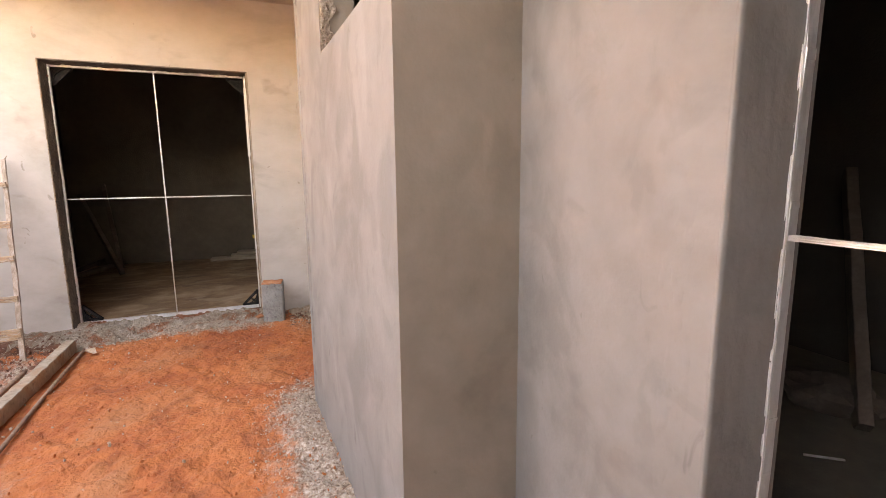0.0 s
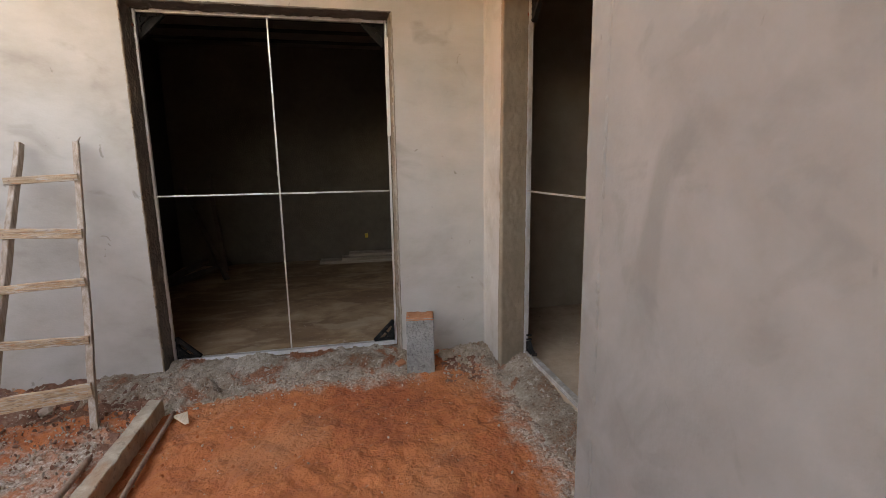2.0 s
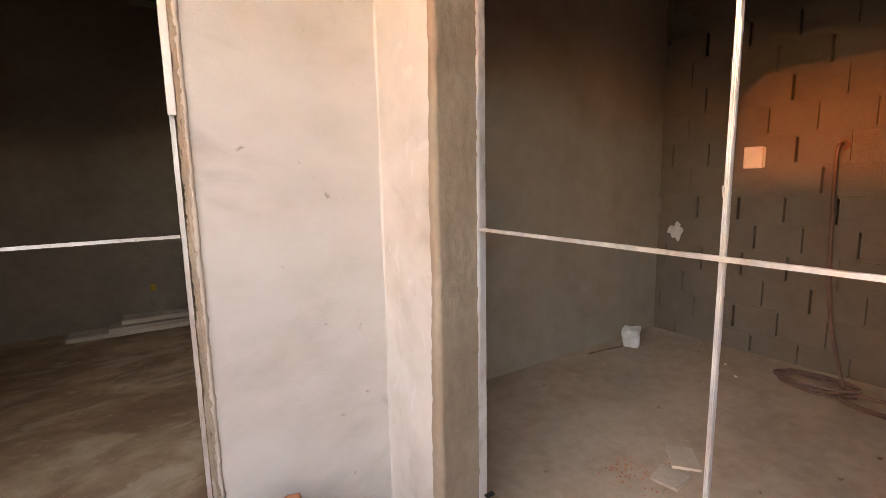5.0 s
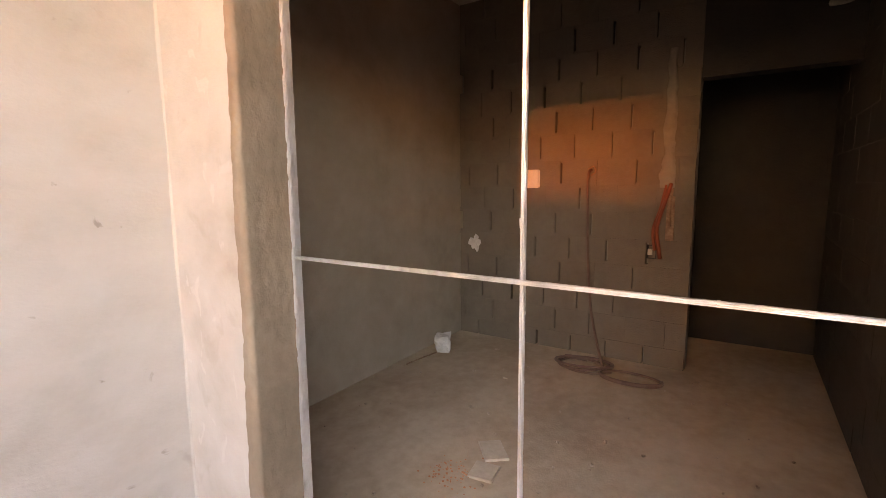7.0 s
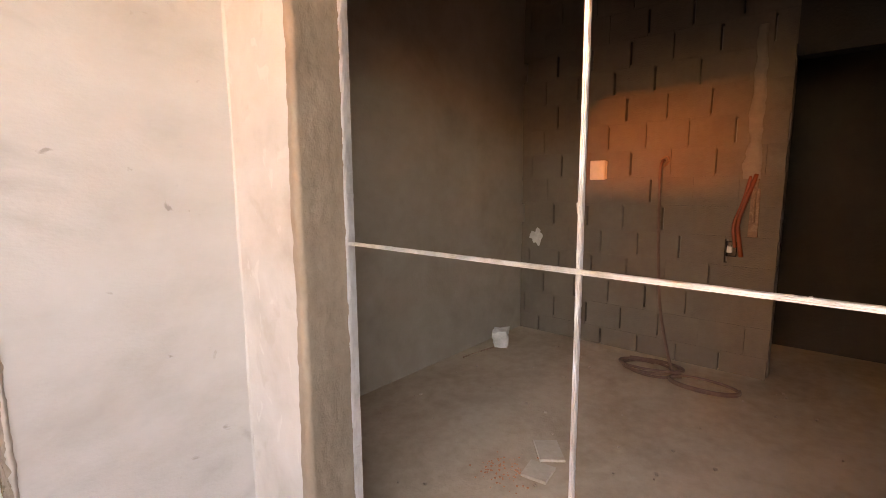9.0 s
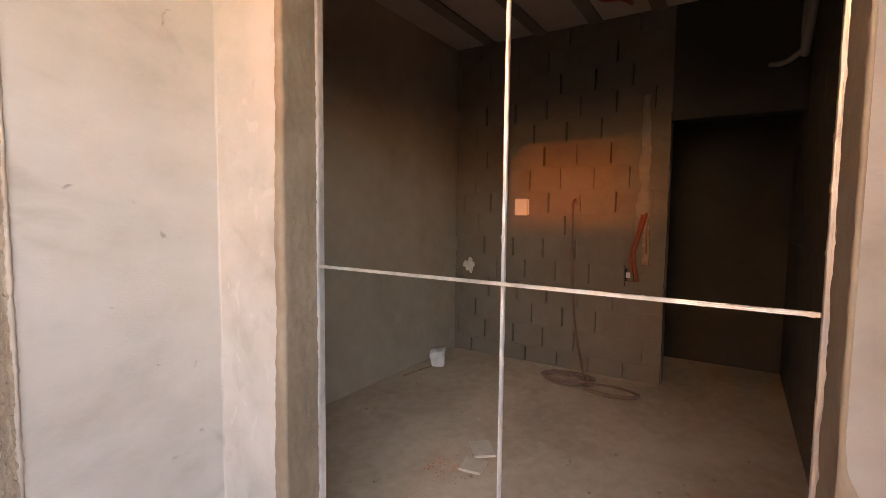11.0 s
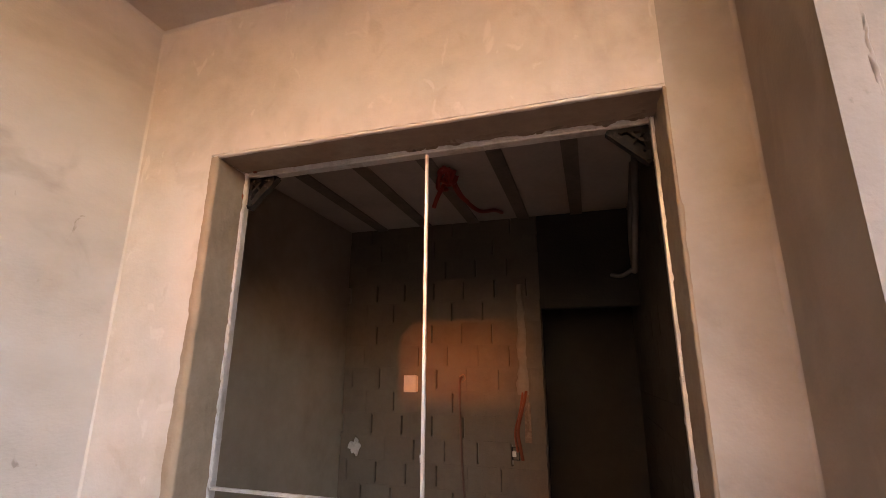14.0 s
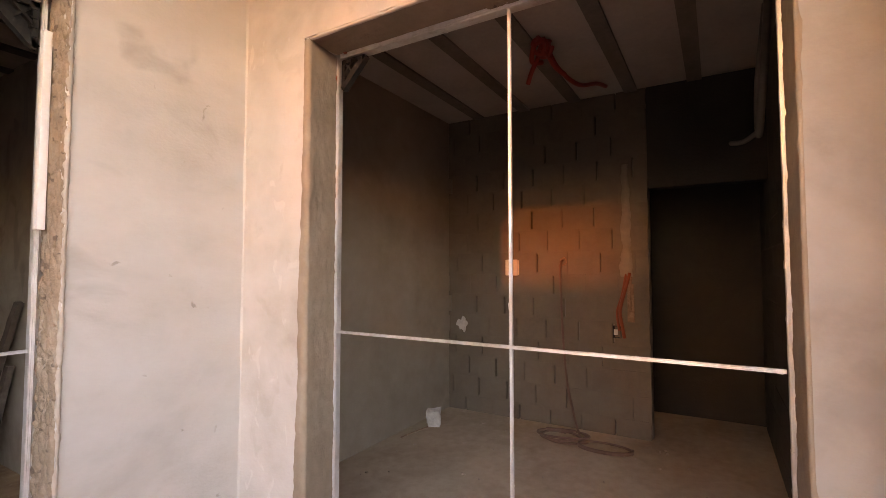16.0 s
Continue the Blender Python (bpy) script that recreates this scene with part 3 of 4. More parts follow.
# ---- doorways: mortar linings and metal sub-frames ----
def lining(name, axis, face, deep, edge, deep_edge, z0, z1, out, lumps, band, material, seed, horizontal=None, loose=0.15, foot=0.0, lip=None, plates=False, spread=0.0):
    """Mortar on one side of an opening: a ragged band on the wall's face, then the reveal back to the frame.
    out: +1 or -1, the way from the opening into the wall; horizontal: (a0, a1) for the head; lip: the band's own material;
    plates: a reveal of cracked flat dabs; spread: how much wider the band is at its foot."""
    length = (horizontal[1] - horizontal[0]) if horizontal else z1 - z0
    nv = max(8, int(length / (0.005 if plates else 0.009)))
    steps = 30 if plates else 16
    us = [0, 0.5, 1, 1.06] + [1.06 + 0.94 * k / steps for k in range(1, steps + 1)]

    def place(i, v):
        u = us[i]
        s = v * length
        ragged = band * (1 - loose + loose * 1.6 * fbm(s * 1.7, seed, 0, 5)) + 0.008 * fbm(s * 17, seed + 4)
        ragged = max(ragged, 0.013) + foot * ramp(0.95 - s, 0.0, 0.22) * max(0.2, 0.8 + 0.7 * fbm(s * 5, seed + 2, 0, 4)) + spread * ramp(2.0 - s, 0.0, 1.6)
        if u <= 1:
            across, depth = edge + out * ragged * (1 - u), face + (-0.003 if u > 0 else 0.004)
        else:
            k = u - 1
            across, depth = edge + (deep_edge - edge) * k, face + (deep - face) * k
        lump = lumps * (0.8 * fbm(s * 8, u * 4, seed, 5) + 0.35 * fbm(s * 34, u * 11, seed + 3, 3))
        if plates and u > 1.06:
            near = noise.voronoi(Vector((s * 6 + 0.5 * fbm(s * 7, u * 2, seed), u * 1.0 + 0.2 * fbm(s * 9, u, seed + 5), seed)))[0]
            lump = lumps * (0.9 * min(1.0, (near[1] - near[0]) * 16) - 0.7 + 0.25 * fbm(s * 5, u * 2, seed, 3) + 0.12 * fbm(s * 44, u * 14, seed, 3))
        elif plates:
            lump = lumps * (0.55 * fbm(s * 7, seed + 1, 0, 3) + 0.6 * fbm(s * 40, u * 3, seed, 4))
        crack = lumps * 1.2 * max(0, 0.18 - abs(fbm(s * 6, u * 3, seed + 9, 3))) / 0.18
        if u > 1:
            across += -out * (lump - crack + 0.4 * lumps)
        else:
            depth -= abs(lump) * 0.35 * u
            across += out * lump * 0.6 * u
        if plates and 0.4 < u < 1.2:
            depth -= 0.007 * max(0.0, 0.45 + 1.1 * fbm(s * 13, u * 2, seed, 5) + 0.5 * fbm(s * 45, u * 9, seed, 2))
        if horizontal:
            p = (horizontal[0] + s, across) if axis == "y" else (across, horizontal[0] + s)
            return (horizontal[0] + s, depth, across) if axis == "y" else (depth, horizontal[0] + s, across)
        return (across, depth, z0 + s) if axis == "y" else (depth, across, z0 + s)

    bm = bmesh.new()
    vs = [[bm.verts.new(place(i, j / nv)) for j in range(nv + 1)] for i in range(len(us))]
    for i in range(len(us) - 1):
        for j in range(nv):
            f = bm.faces.new((vs[i][j], vs[i + 1][j], vs[i + 1][j + 1], vs[i][j + 1]))
            f.smooth, f.material_index = True, 1 if lip and us[i] < 1.05 else 0
    return setting(name, bm, [material, lip] if lip else material)


lining("trim_reveal_one_west", "y", YA, 5.075, -1.40, -1.388, 0.02, 2.345, -1, 0.0065, 0.012, M_DAMP, 1.0, None, 0.15, 0.0, M_LUMPY, True)
lining("trim_reveal_one_east", "y", YA, 5.075, 0.165, 0.158, 0.02, 2.345, 1, 0.008, 0.014, M_LUMPY, 2.0, None, 0.15, 0.0, M_PLASTER_MID, True)
lining("trim_reveal_one_head", "y", YA, 5.075, 2.342, 2.335, 0, 0, 1, 0.008, 0.012, M_DAMP, 3.0, (-1.41, 0.17))
lining("trim_reveal_two_north", "x", XB, 0.973, 4.556, 4.583, 0.02, 2.355, 1, 0.0025, 0.056, M_FRESH, 4.0, None, 0.15, 0.0, None, False, 0.045)
lining("trim_reveal_two_south", "x", XB, 0.973, 3.053, 3.055, 0.02, 2.355, -1, 0.0025, 0.03, M_FRESH, 5.0, None, 0.6, 0.10)
lining("trim_reveal_two_head", "x", XB, 0.973, 2.352, 2.364, 0, 0, 1, 0.002, 0.018, M_FRESH, 6.0, (3.045, 4.575), 0.15, 0.0, M_PLASTER)
lining("trim_reveal_three_north", "x", XD, 1.035, 0.575, 0.573, 0.02, 2.345, 1, 0.001, 0.006, M_PLASTER_GREY, 7.0)

crust = grid_sheet(90, 8, lambda u, v: (0.915 + 0.054 * v, 3.08 + 0.80 * u, 2.3655 - max(0.0, (0.25 + 1.0 * fbm(u * 9, v * 1.2, 31, 5) + 0.4 * fbm(u * 40, v * 6, 33, 2)) * 0.017 * v ** 0.6)))
setting("trim_head_crust", crust, M_LUMPY)


def bracket_mesh(size, thick, webbed):
    """A triangular lattice gusset in the x-z plane, its right angle at the origin."""
    bm = bmesh.new()
    add_box(bm, (0, -thick, 0), (size, thick, 0.016))
    add_box(bm, (0, -thick, 0), (0.016, thick, size))
    d = size / math.sqrt(2)
    for k, wide in ((1.0, 0.022), (0.58, 0.009)):
        turn = Matrix.Translation((size * k * 0.5, 0, size * k * 0.5)) @ Matrix.Rotation(radians(45), 4, "Y")
        add_box(bm, (-d * k + 0.004, -thick, -wide / 2), (d * k - 0.004, thick, wide / 2), turn)
    turn = Matrix.Rotation(radians(-45), 4, "Y")
    add_box(bm, (0.01, -thick * 0.8, -0.005), (size * 0.68, thick * 0.8, 0.005), turn)
    for k in range(4):
        add_box(bm, (0.02 + k * 0.03, -thick - 0.004, 0.004), (0.026 + k * 0.03, thick + 0.004, 0.022))
        add_box(bm, (0.004, -thick - 0.004, 0.02 + k * 0.03), (0.022, thick + 0.004, 0.026 + k * 0.03))
    add_box(bm, (0, thick * 0.2, 0), (size * 0.30, thick * 0.6, size * 0.30))
    if not webbed:
        return bm
    a, b = 0.004, size * 0.93
    web = [[bm.verts.new((x, y, z)) for x, z in ((a, a), (b, a), (a, b))] for y in (thick * 0.25, thick * 0.55)]
    bm.faces.new(web[0])
    bm.faces.new(web[1][::-1])
    for k in range(3):
        bm.faces.new((web[0][k], web[0][(k + 1) % 3], web[1][(k + 1) % 3], web[1][k]))
    return bm


def profile(lo, hi, along, seed):
    """A slender metal bar with two grooves and cement smears, cut into short lengths."""
    bm = bmesh.new()
    add_box(bm, lo, hi)
    size = [b - a for a, b in zip(lo, hi)]
    cut = bmesh.ops.subdivide_edges(bm, edges=[e for e in bm.edges if abs((e.verts[0].co - e.verts[1].co)[along]) > 0.05], cuts=int(size[along] / 0.03))
    for v in bm.verts:
        s = v.co[along]
        for k in range(3):
            if k != along:
                v.co[k] += 0.0008 * fbm(s * 14, k * 7, seed)
    # front lips
    other = 0 if along == 2 else 2
    lip = 0.18 * size[other]
    for a, b in ((lo[other], lo[other] + lip), (hi[other] - lip, hi[other]), ((lo[other] + hi[other]) / 2 - lip / 2, (lo[other] + hi[other]) / 2 + lip / 2)):
        l2, h2 = list(lo), list(hi)
        l2[other], h2[other] = a + 0.0004, b - 0.0004
        l2[1], h2[1] = lo[1] - 0.004, lo[1] - 0.0002
        add_box(bm, l2, h2)
    # smears
    rnd = random.Random(seed)
    for k in range(int(size[along] / 0.16)):
        s = lo[along] + rnd.random() * size[along]
        n = rnd.uniform(0.006, 0.022)
        l2, h2 = list(lo), list(hi)
        l2[along], h2[along] = s, s + n
        for q in (0, 1, 2):
            if q != along:
                l2[q] -= 0.0003 + 0.0012 * rnd.random()
                h2[q] += 0.0003 + 0.001 * rnd.random()
        if h2[along] < hi[along]:
            b2 = box(l2, h2, None, 0.002)
            rough(b2, 0.0015, 60, seed)
            tmp = bpy.data.meshes.new("tmp")
            b2.to_mesh(tmp)
            b2.free()
            bm.from_mesh(tmp)
            bpy.data.meshes.remove(tmp)
    return bm


def door_frame(label, width, z0, z1, mid, cross, at, seed, bracket=0.15, foot=1.0, sill=None):
    """A metal sub-frame braced by a cross; local x runs along the wall, y into the room."""
    t = thing("door_frame", label, "door frame", at, "metal sub-frames in the doorways")
    jamb = part("jamb", profile((0, 0, z0), (0.013, 0.024, z1), 2, seed), M_ALU, t)
    part("jamb", profile((width - 0.013, 0, z0), (width, 0.024, z1), 2, seed + 1), M_ALU, t)
    part("head", profile((0.0175, 0, z1 - 0.022), (width - 0.0175, 0.035, z1), 0, seed + 2), M_ALU, t)
    part("sill", profile((0.0175, 0, z0), (width - 0.0175, 0.035, z0 + 0.03), 0, seed + 3), sill or M_ALU, t)
    mullion = part("mullion", profile((mid - 0.0048, 0.0062, z0 + 0.031), (mid + 0.0048, 0.0152, z1 - 0.023), 2, seed + 4), M_ALU, t)
    part("crossbar", profile((0.018, -0.0055, cross - 0.0048), (width - 0.018, 0.006, cross + 0.0048), 0, seed + 5), M_ALU, t)
    for x, z, sx, sz in ((0.018, z0 + 0.031, 1, 1), (width - 0.018, z0 + 0.031, -1, 1), (0.018, z1 - 0.023, 1, -1), (width - 0.018, z1 - 0.023, -1, -1)):
        m = Matrix.Translation((x, 0.022, z)) @ Matrix.Diagonal((sx, 1, sz, 1))
        bm = bracket_mesh(bracket * (foot if sz > 0 else 1.0), 0.014, sz < 0)
        bmesh.ops.transform(bm, matrix=m, verts=bm.verts)
        part("corner_bracket", bm, M_BLACK, t, "black plastic lattice corner bracket")
    for x, z in ((-0.004, z1 - 0.10), (0.05, z1 + 0.004)):
        part("fixing_plug", rough(box((x - 0.009, -0.012, z - 0.009), (x + 0.009, 0.004, z + 0.009), None, 0.004), 0.003, 60), M_ORANGE, jamb, "orange plastic fixing plug")
    part("mortar_blob", rough(box((mid - 0.008, 0.006, cross + 0.12), (mid + 0.002, 0.023, cross + 0.145), None, 0.004), 0.004, 50), M_GYPSUM, mullion, "dried mortar blob")
    return t


first = door_frame("white aluminium door sub-frame smeared with cement, braced by a thin cross", 1.535, 0.05, 2.338, 0.773, 1.2, pose(-1.385, 5.075, 0), 11)
part("packing_strip", rough(box((1.517, -0.034, 1.58), (1.540, -0.0045, 2.22), None, 0.003), 0.002, 9), M_WHITE, first, "white plastic packing strip")
# local x runs towards -y for the walls that face the yard
door_frame("white aluminium door sub-frame with black corner brackets and a thin cross", 1.531, 0.085, 2.364, 0.779, 1.2, pose(0.970, 4.583, 0, 0, 0, -90), 21, 0.125, 0.55, M_SILL)
door_frame("white aluminium door sub-frame in an unlit doorway", 1.55, 0.085, 2.345, 0.775, 1.245, pose(1.035, 0.580, 0, 0, 0, -90), 31)


# ---- loose ground: spills, gravel, rubble ----
def spill(name, x0, x1, y0, y1, mask, height, material, label, seed, step=0.012, rise=None):
    """A lumpy layer that lies on the earth where mask(x, y) is above nought and sinks below it elsewhere."""
    nu, nv = int((x1 - x0) / step), int((y1 - y0) / step)

    def place(u, v):
        x, y = x0 + u * (x1 - x0), y0 + v * (y1 - y0)
        k = mask(x, y) + 0.8 * fbm(x * 2.6, y * 2.6, seed, 5) + 0.55 * fbm(x * 9, y * 9, seed + 2, 5) + 0.35 * fbm(x * 31, y * 31, seed + 6, 2)
        lump = 0.011 * fbm(x * 22, y * 22, seed + 1, 3) + 0.009 * fbm(x * 48, y * 48, seed + 3, 2)
        return (x, y, ground_z(x, y) + max(min(k, 1.0), -0.5) * height + lump * max(0, min(1, k + 0.4)) + (rise(x, y) if rise else 0.0))
    return tagged(link_mesh(name, grid_sheet(nu, nv, place), material), label, "rubble", "", "stuff")


def wall_foot(x, y):
    return -0.95 + 1.5 * ramp(y, 4.42, 4.8) + (0.5 if x < -1.0 else 0) * ramp(y, 4.2, 4.5) - 0.5 * ramp(x, 0.15, 0.3) * (1 - ramp(x, 0.5, 0.7))


spill("cement_spill", -1.75, 0.8, 4.05, 5.08, wall_foot, 0.035, M_SPILL, "grey cement droppings heaped along the foot of the wall", 1.0)
spill("threshold_spill", 0.45, 0.975, 2.9, 4.95, lambda x, y: -1.0 + 1.6 * ramp(x, 0.6, 0.92), 0.028, M_SPILL, "grey cement dust along the doorway threshold", 2.0, 0.012, lambda x, y: 0.055 * ramp(x, 0.72, 0.93))
spill("dark_soil", -2.7, -1.3, 3.85, 4.95, lambda x, y: -0.62 + 0.35 * ramp(y, 3.9, 4.2) + 0.67 * ramp(y, 4.4, 4.6), 0.03, M_RUBBLE_EARTH, "dark crumbly soil at the foot of the wall", 5.0)
spill("corner_soil", 0.28, 0.8, 4.45, 4.94, lambda x, y: -0.05 - 0.5 * ramp(4.7 - y, 0, 0.2) - 0.5 * ramp(x, 0.6, 0.75), 0.022, M_RUBBLE_EARTH, "dark soil and mortar chips in the corner", 6.0)


def chips(name, count, where, size, material, label, seed):
    """Many small broken stones in one mesh."""
    rnd = random.Random(seed)
    base = bmesh.new()
    bmesh.ops.create_icosphere(base, subdivisions=1, radius=1)
    bv, bf = [v.co.copy() for v in base.verts], [[v.index for v in f.verts] for f in base.faces]
    base.free()
    verts, faces = [], []
    for k in range(count):
        x, y = where(rnd)
        s = size[0] + (size[1] - size[0]) * rnd.random() ** 3
        m = Euler((rnd.random() * 6, rnd.random() * 6, rnd.random() * 6)).to_matrix()
        flat = Vector((1, rnd.uniform(0.5, 1), rnd.uniform(0.3, 0.8)))
        n0 = len(verts)
        for v in bv:
            p = m @ (v * rnd.uniform(0.75, 1.2) * flat) * s
            verts.append((x + p.x, y + p.y, ground_z(x, y) + 0.012 + p.z))
        faces += [[n0 + i for i in f] for f in bf]
    me = bpy.data.meshes.new(name)
    me.from_pydata(verts, [], faces)
    me.materials.append(material)
    return tagged(new(name, me), label, "stones", "", "stuff")


def strewn(x0, x1, y0, y1, least=0.0):
    """Picks places within a rectangle, more often where there is more grit."""
    def pick(r):
        while True:
            x, y = r.uniform(x0, x1), r.uniform(y0, y1)
            if r.random() < least + grit(x, y) ** 2:
                return x, y
    return pick


chips("wall_foot_stones", 5600, strewn(-2.5, 0.78, 4.3, 4.92), (0.002, 0.0095), M_STONE, "small pale stone and mortar chips by the wall", 1)
chips("yard_stones", 6500, strewn(-2.9, -1.15, 1.8, 4.6), (0.002, 0.014), M_STONE, "pale stone chips on bare earth", 2)
chips("pier_gravel", 3600, strewn(-0.3, 0.5, 0.4, 3.2), (0.0025, 0.009), M_STONE, "fine grey gravel beside the pier", 3)
chips("path_pebbles", 420, lambda r: (r.uniform(-1.2, 0.5), r.uniform(1.2, 4.5)), (0.002, 0.011), M_STONE, "scattered pebbles on red earth", 4)
chips("earth_crumbs", 2600, lambda r: (r.uniform(-1.4, 0.6), r.uniform(1.0, 4.6)), (0.002, 0.010), M_EARTH, "loose crumbs of red earth", 5)
chips("corner_stones", 160, lambda r: (r.uniform(0.4, 0.9), r.uniform(4.5, 4.9)), (0.005, 0.026), M_STONE, "broken mortar chips heaped in the corner", 6)
chips("threshold_stones", 900, lambda r: (0.93 - abs(r.gauss(0, 0.14)), r.uniform(2.9, 4.7)), (0.002, 0.011), M_STONE, "grit along the doorway threshold", 7)
chips("soil_clods", 1700, lambda r: (r.uniform(-2.55, -1.3), 4.9 - abs(r.gauss(0, 0.42))), (0.003, 0.015), M_RUBBLE_EARTH, "dark earth clods at the foot of the wall", 8)


# ---- things on the porch ----
def beam_between(a, b, wide, high, bevel=0.004, taper=1.0, jag=0.0, seed=0.0):
    """A timber from a to b, lying on local axes: x along it, wide across, high up."""
    a, b = Vector(a), Vector(b)
    n = max(2, int((b - a).length / 0.06))
    way = (b - a).normalized()
    side = way.cross(Vector((0, 0, 1))).normalized() if abs(way.z) < 0.95 else Vector((1, 0, 0))
    up = side.cross(way)
    bm, rings = bmesh.new(), []
    for i in range(n + 1):
        u = i / n
        w, h = wide / 2 * (1 + (taper - 1) * u), high / 2 * (1 + (taper - 1) * u)
        p = a.lerp(b, u) + side * jag * fbm(u * 4, seed) + up * jag * fbm(u * 4, seed + 7)
        c = bevel
        ring = [(-w + c, -h), (w - c, -h), (w, -h + c), (w, h - c), (w - c, h), (-w + c, h), (-w, h - c), (-w, -h + c)]
        rings.append([bm.verts.new(p + side * (x + jag * 0.4 * fbm(u * 14, k, seed)) + up * (z + jag * 0.4 * fbm(u * 14, k + 9, seed))) for k, (x, z) in enumerate(ring)])
    for r, q in zip(rings, rings[1:]):
        for k in range(8):
            bm.faces.new((r[k], r[(k + 1) % 8], q[(k + 1) % 8], q[k]))
    bm.faces.new(rings[0][::-1])
    bm.faces.new(rings[-1])
    return bm


def ladder():
    t = thing("ladder", "home-made timber ladder of five boards leaning on the wall", "ladder", pose(-1.78, 4.3, 0))
    fl, fr = Vector((-0.225, -0.01, 0.0)), Vector((0.225, 0.065, 0.0))
    tl, tr = Vector((-0.190, 0.575, 1.53)), Vector((0.092, 0.575, 1.53))
    part("rail", beam_between(fl, tl, 0.034, 0.052, 0.003, 0.85, 0.005, 1), M_WOOD_GREY, t)
    part("rail", beam_between(fr, tr, 0.034, 0.052, 0.003, 0.85, 0.005, 2), M_WOOD_GREY, t)
    part("broken_tip", beam_between(tr + Vector((0, 0, -0.005)), tr + Vector((0.028, 0.0, 0.035)), 0.012, 0.014, 0.002, 0.3), M_WOOD_GREY, t)
    for k, (u, high, over) in enumerate(((0.125, 0.085, 0.03), (0.305, 0.045, 0.03), (0.488, 0.045, 0.032), (0.67, 0.055, 0.03), (0.858, 0.04, 0.03))):
        a, b = fl.lerp(tl, u), fr.lerp(tr, u)
        out = Vector((0, -0.036, 0.012))
        side = Vector((over, 0, 0))
        lift = Vector((0, 0, 0.012 * (-1) ** k))
        rung = part("rung", beam_between(a + out - side - lift * 0.5, b + out + side * 0.6 + lift, 0.020, high, 0.003, 1.0, 0.003, 10 + k), M_WOOD, t)
        for p in (a, b):
            part("nail", tube([p + out + Vector((0, -0.013, 0)), p + out + Vector((0, -0.006, 0))], 0.004, 6, 1), M_RUST, rung)
    return t


ladder()


def loose_block():
    t = thing("concrete_block", "grey cement block stood on end beside the doorway", "block", pose(0.268, 4.685, 0.0, 0, 0, -9))
    bm = box((-0.092, -0.07, 0), (0.092, 0.07, 0.385), None, 0.006)
    bmesh.ops.subdivide_edges(bm, edges=bm.edges, cuts=5, use_grid_fill=True)
    rough(bm, 0.005, 14, 3)
    part("body", bm, M_BLOCK_LOOSE, t)
    top = grid_sheet(14, 10, lambda u, v: ((u - 0.5) * 0.178, (v - 0.5) * 0.134, 0.391 + 0.005 * fbm(u * 4, v * 4, 7)))
    got = bmesh.ops.extrude_face_region(top, geom=list(top.faces))
    for e in got["geom"]:
        if isinstance(e, bmesh.types.BMVert):
            e.co.z -= 0.014
    part("clay_cap", top, M_CLAY, t, "orange clay smeared on top")
    smear = grid_sheet(14, 4, lambda u, v: ((u - 0.5) * 0.18, -0.0785 - 0.003 * fbm(u * 6, v * 2), 0.386 - v * (0.006 + 0.014 * abs(fbm(u * 5, 3)))))
    part("clay_drip", smear, M_CLAY, t, "orange clay run down the face")
    return t


loose_block()
solid("brick_shard", rough(box((-0.03, -0.02, 0), (0.03, 0.02, 0.045), Matrix.Rotation(0.6, 4, "Z"), 0.004), 0.008, 20, 2), M_CLAY, "broken orange clay brick shard by the block", "brick", pose(0.13, 4.72, 0.02, 20, 0, 0))

b = beam_between((0, 0, 0.055), (0.01, -1.42, 0.055), 0.074, 0.098, 0.004, 1.0, 0.004, 3)
bmesh.ops.subdivide_edges(b, edges=[e for e in b.edges if e.calc_length() > 0.03], cuts=2, use_grid_fill=True)
solid("concrete_post", rough(b, 0.005, 22, 1), M_CONCRETE, "long cast concrete post lying on the earth", "concrete post", pose(-1.275, 4.43, 0))
solid("steel_bar", tube([(0, 0, 0.016), (0.03, -0.8, 0.014), (0.075, -1.6, 0.016), (0.12, -2.4, 0.014)], 0.0125, 8, 5), M_RUST, "long rusty steel bar lying beside the post", "steel bar", pose(-1.185, 4.42, 0.004), "bars on the ground")
solid("steel_bar", tube([(0, 0, 0.03), (0.035, -0.6, 0.045), (0.07, -1.0, 0.06), (0.14, -1.9, 0.06)], 0.0155, 8, 5), M_RUST, "rusty steel bar resting on a board", "steel bar", pose(-1.425, 4.03, 0.0), "bars on the ground")
solid("board", beam_between((0, 0, 0.035), (0.085, -1.1, 0.03), 0.135, 0.022, 0.003, 1.0, 0.003, 4), M_BOARD, "pale sawn board lying on the earth", "board", pose(-1.445, 3.35, 0.0))
slab = grid_sheet(40, 40, lambda u, v: (-2.55 + u * (1.06 + 0.025 * fbm(v * 5, 1)), 2.0 + v * (1.60 + 0.04 * fbm(u * 4, 2)) + 0.10 * (1 - u), 0.092 + 0.006 * fbm(u * 7, v * 7, 4)))
got = bmesh.ops.extrude_face_region(slab, geom=list(slab.faces))
for e in got["geom"]:
    if isinstance(e, bmesh.types.BMVert):
        e.co.z -= 0.105
solid("concrete_slab", slab, M_SLAB, "rough concrete slab dusted with earth and cement", "slab")
wet = grid_sheet(12, 12, lambda u, v: (-2.42 + u * (0.79 + 0.03 * fbm(v * 3, 3)), 2.5 + v * 0.83 + 0.02 * fbm(u * 4, 8), 0.106 + 0.002 * fbm(u * 5, v * 5)))
got = bmesh.ops.extrude_face_region(wet, geom=list(wet.faces))
for e in got["geom"]:
    if isinstance(e, bmesh.types.BMVert):
        e.co.z -= 0.012
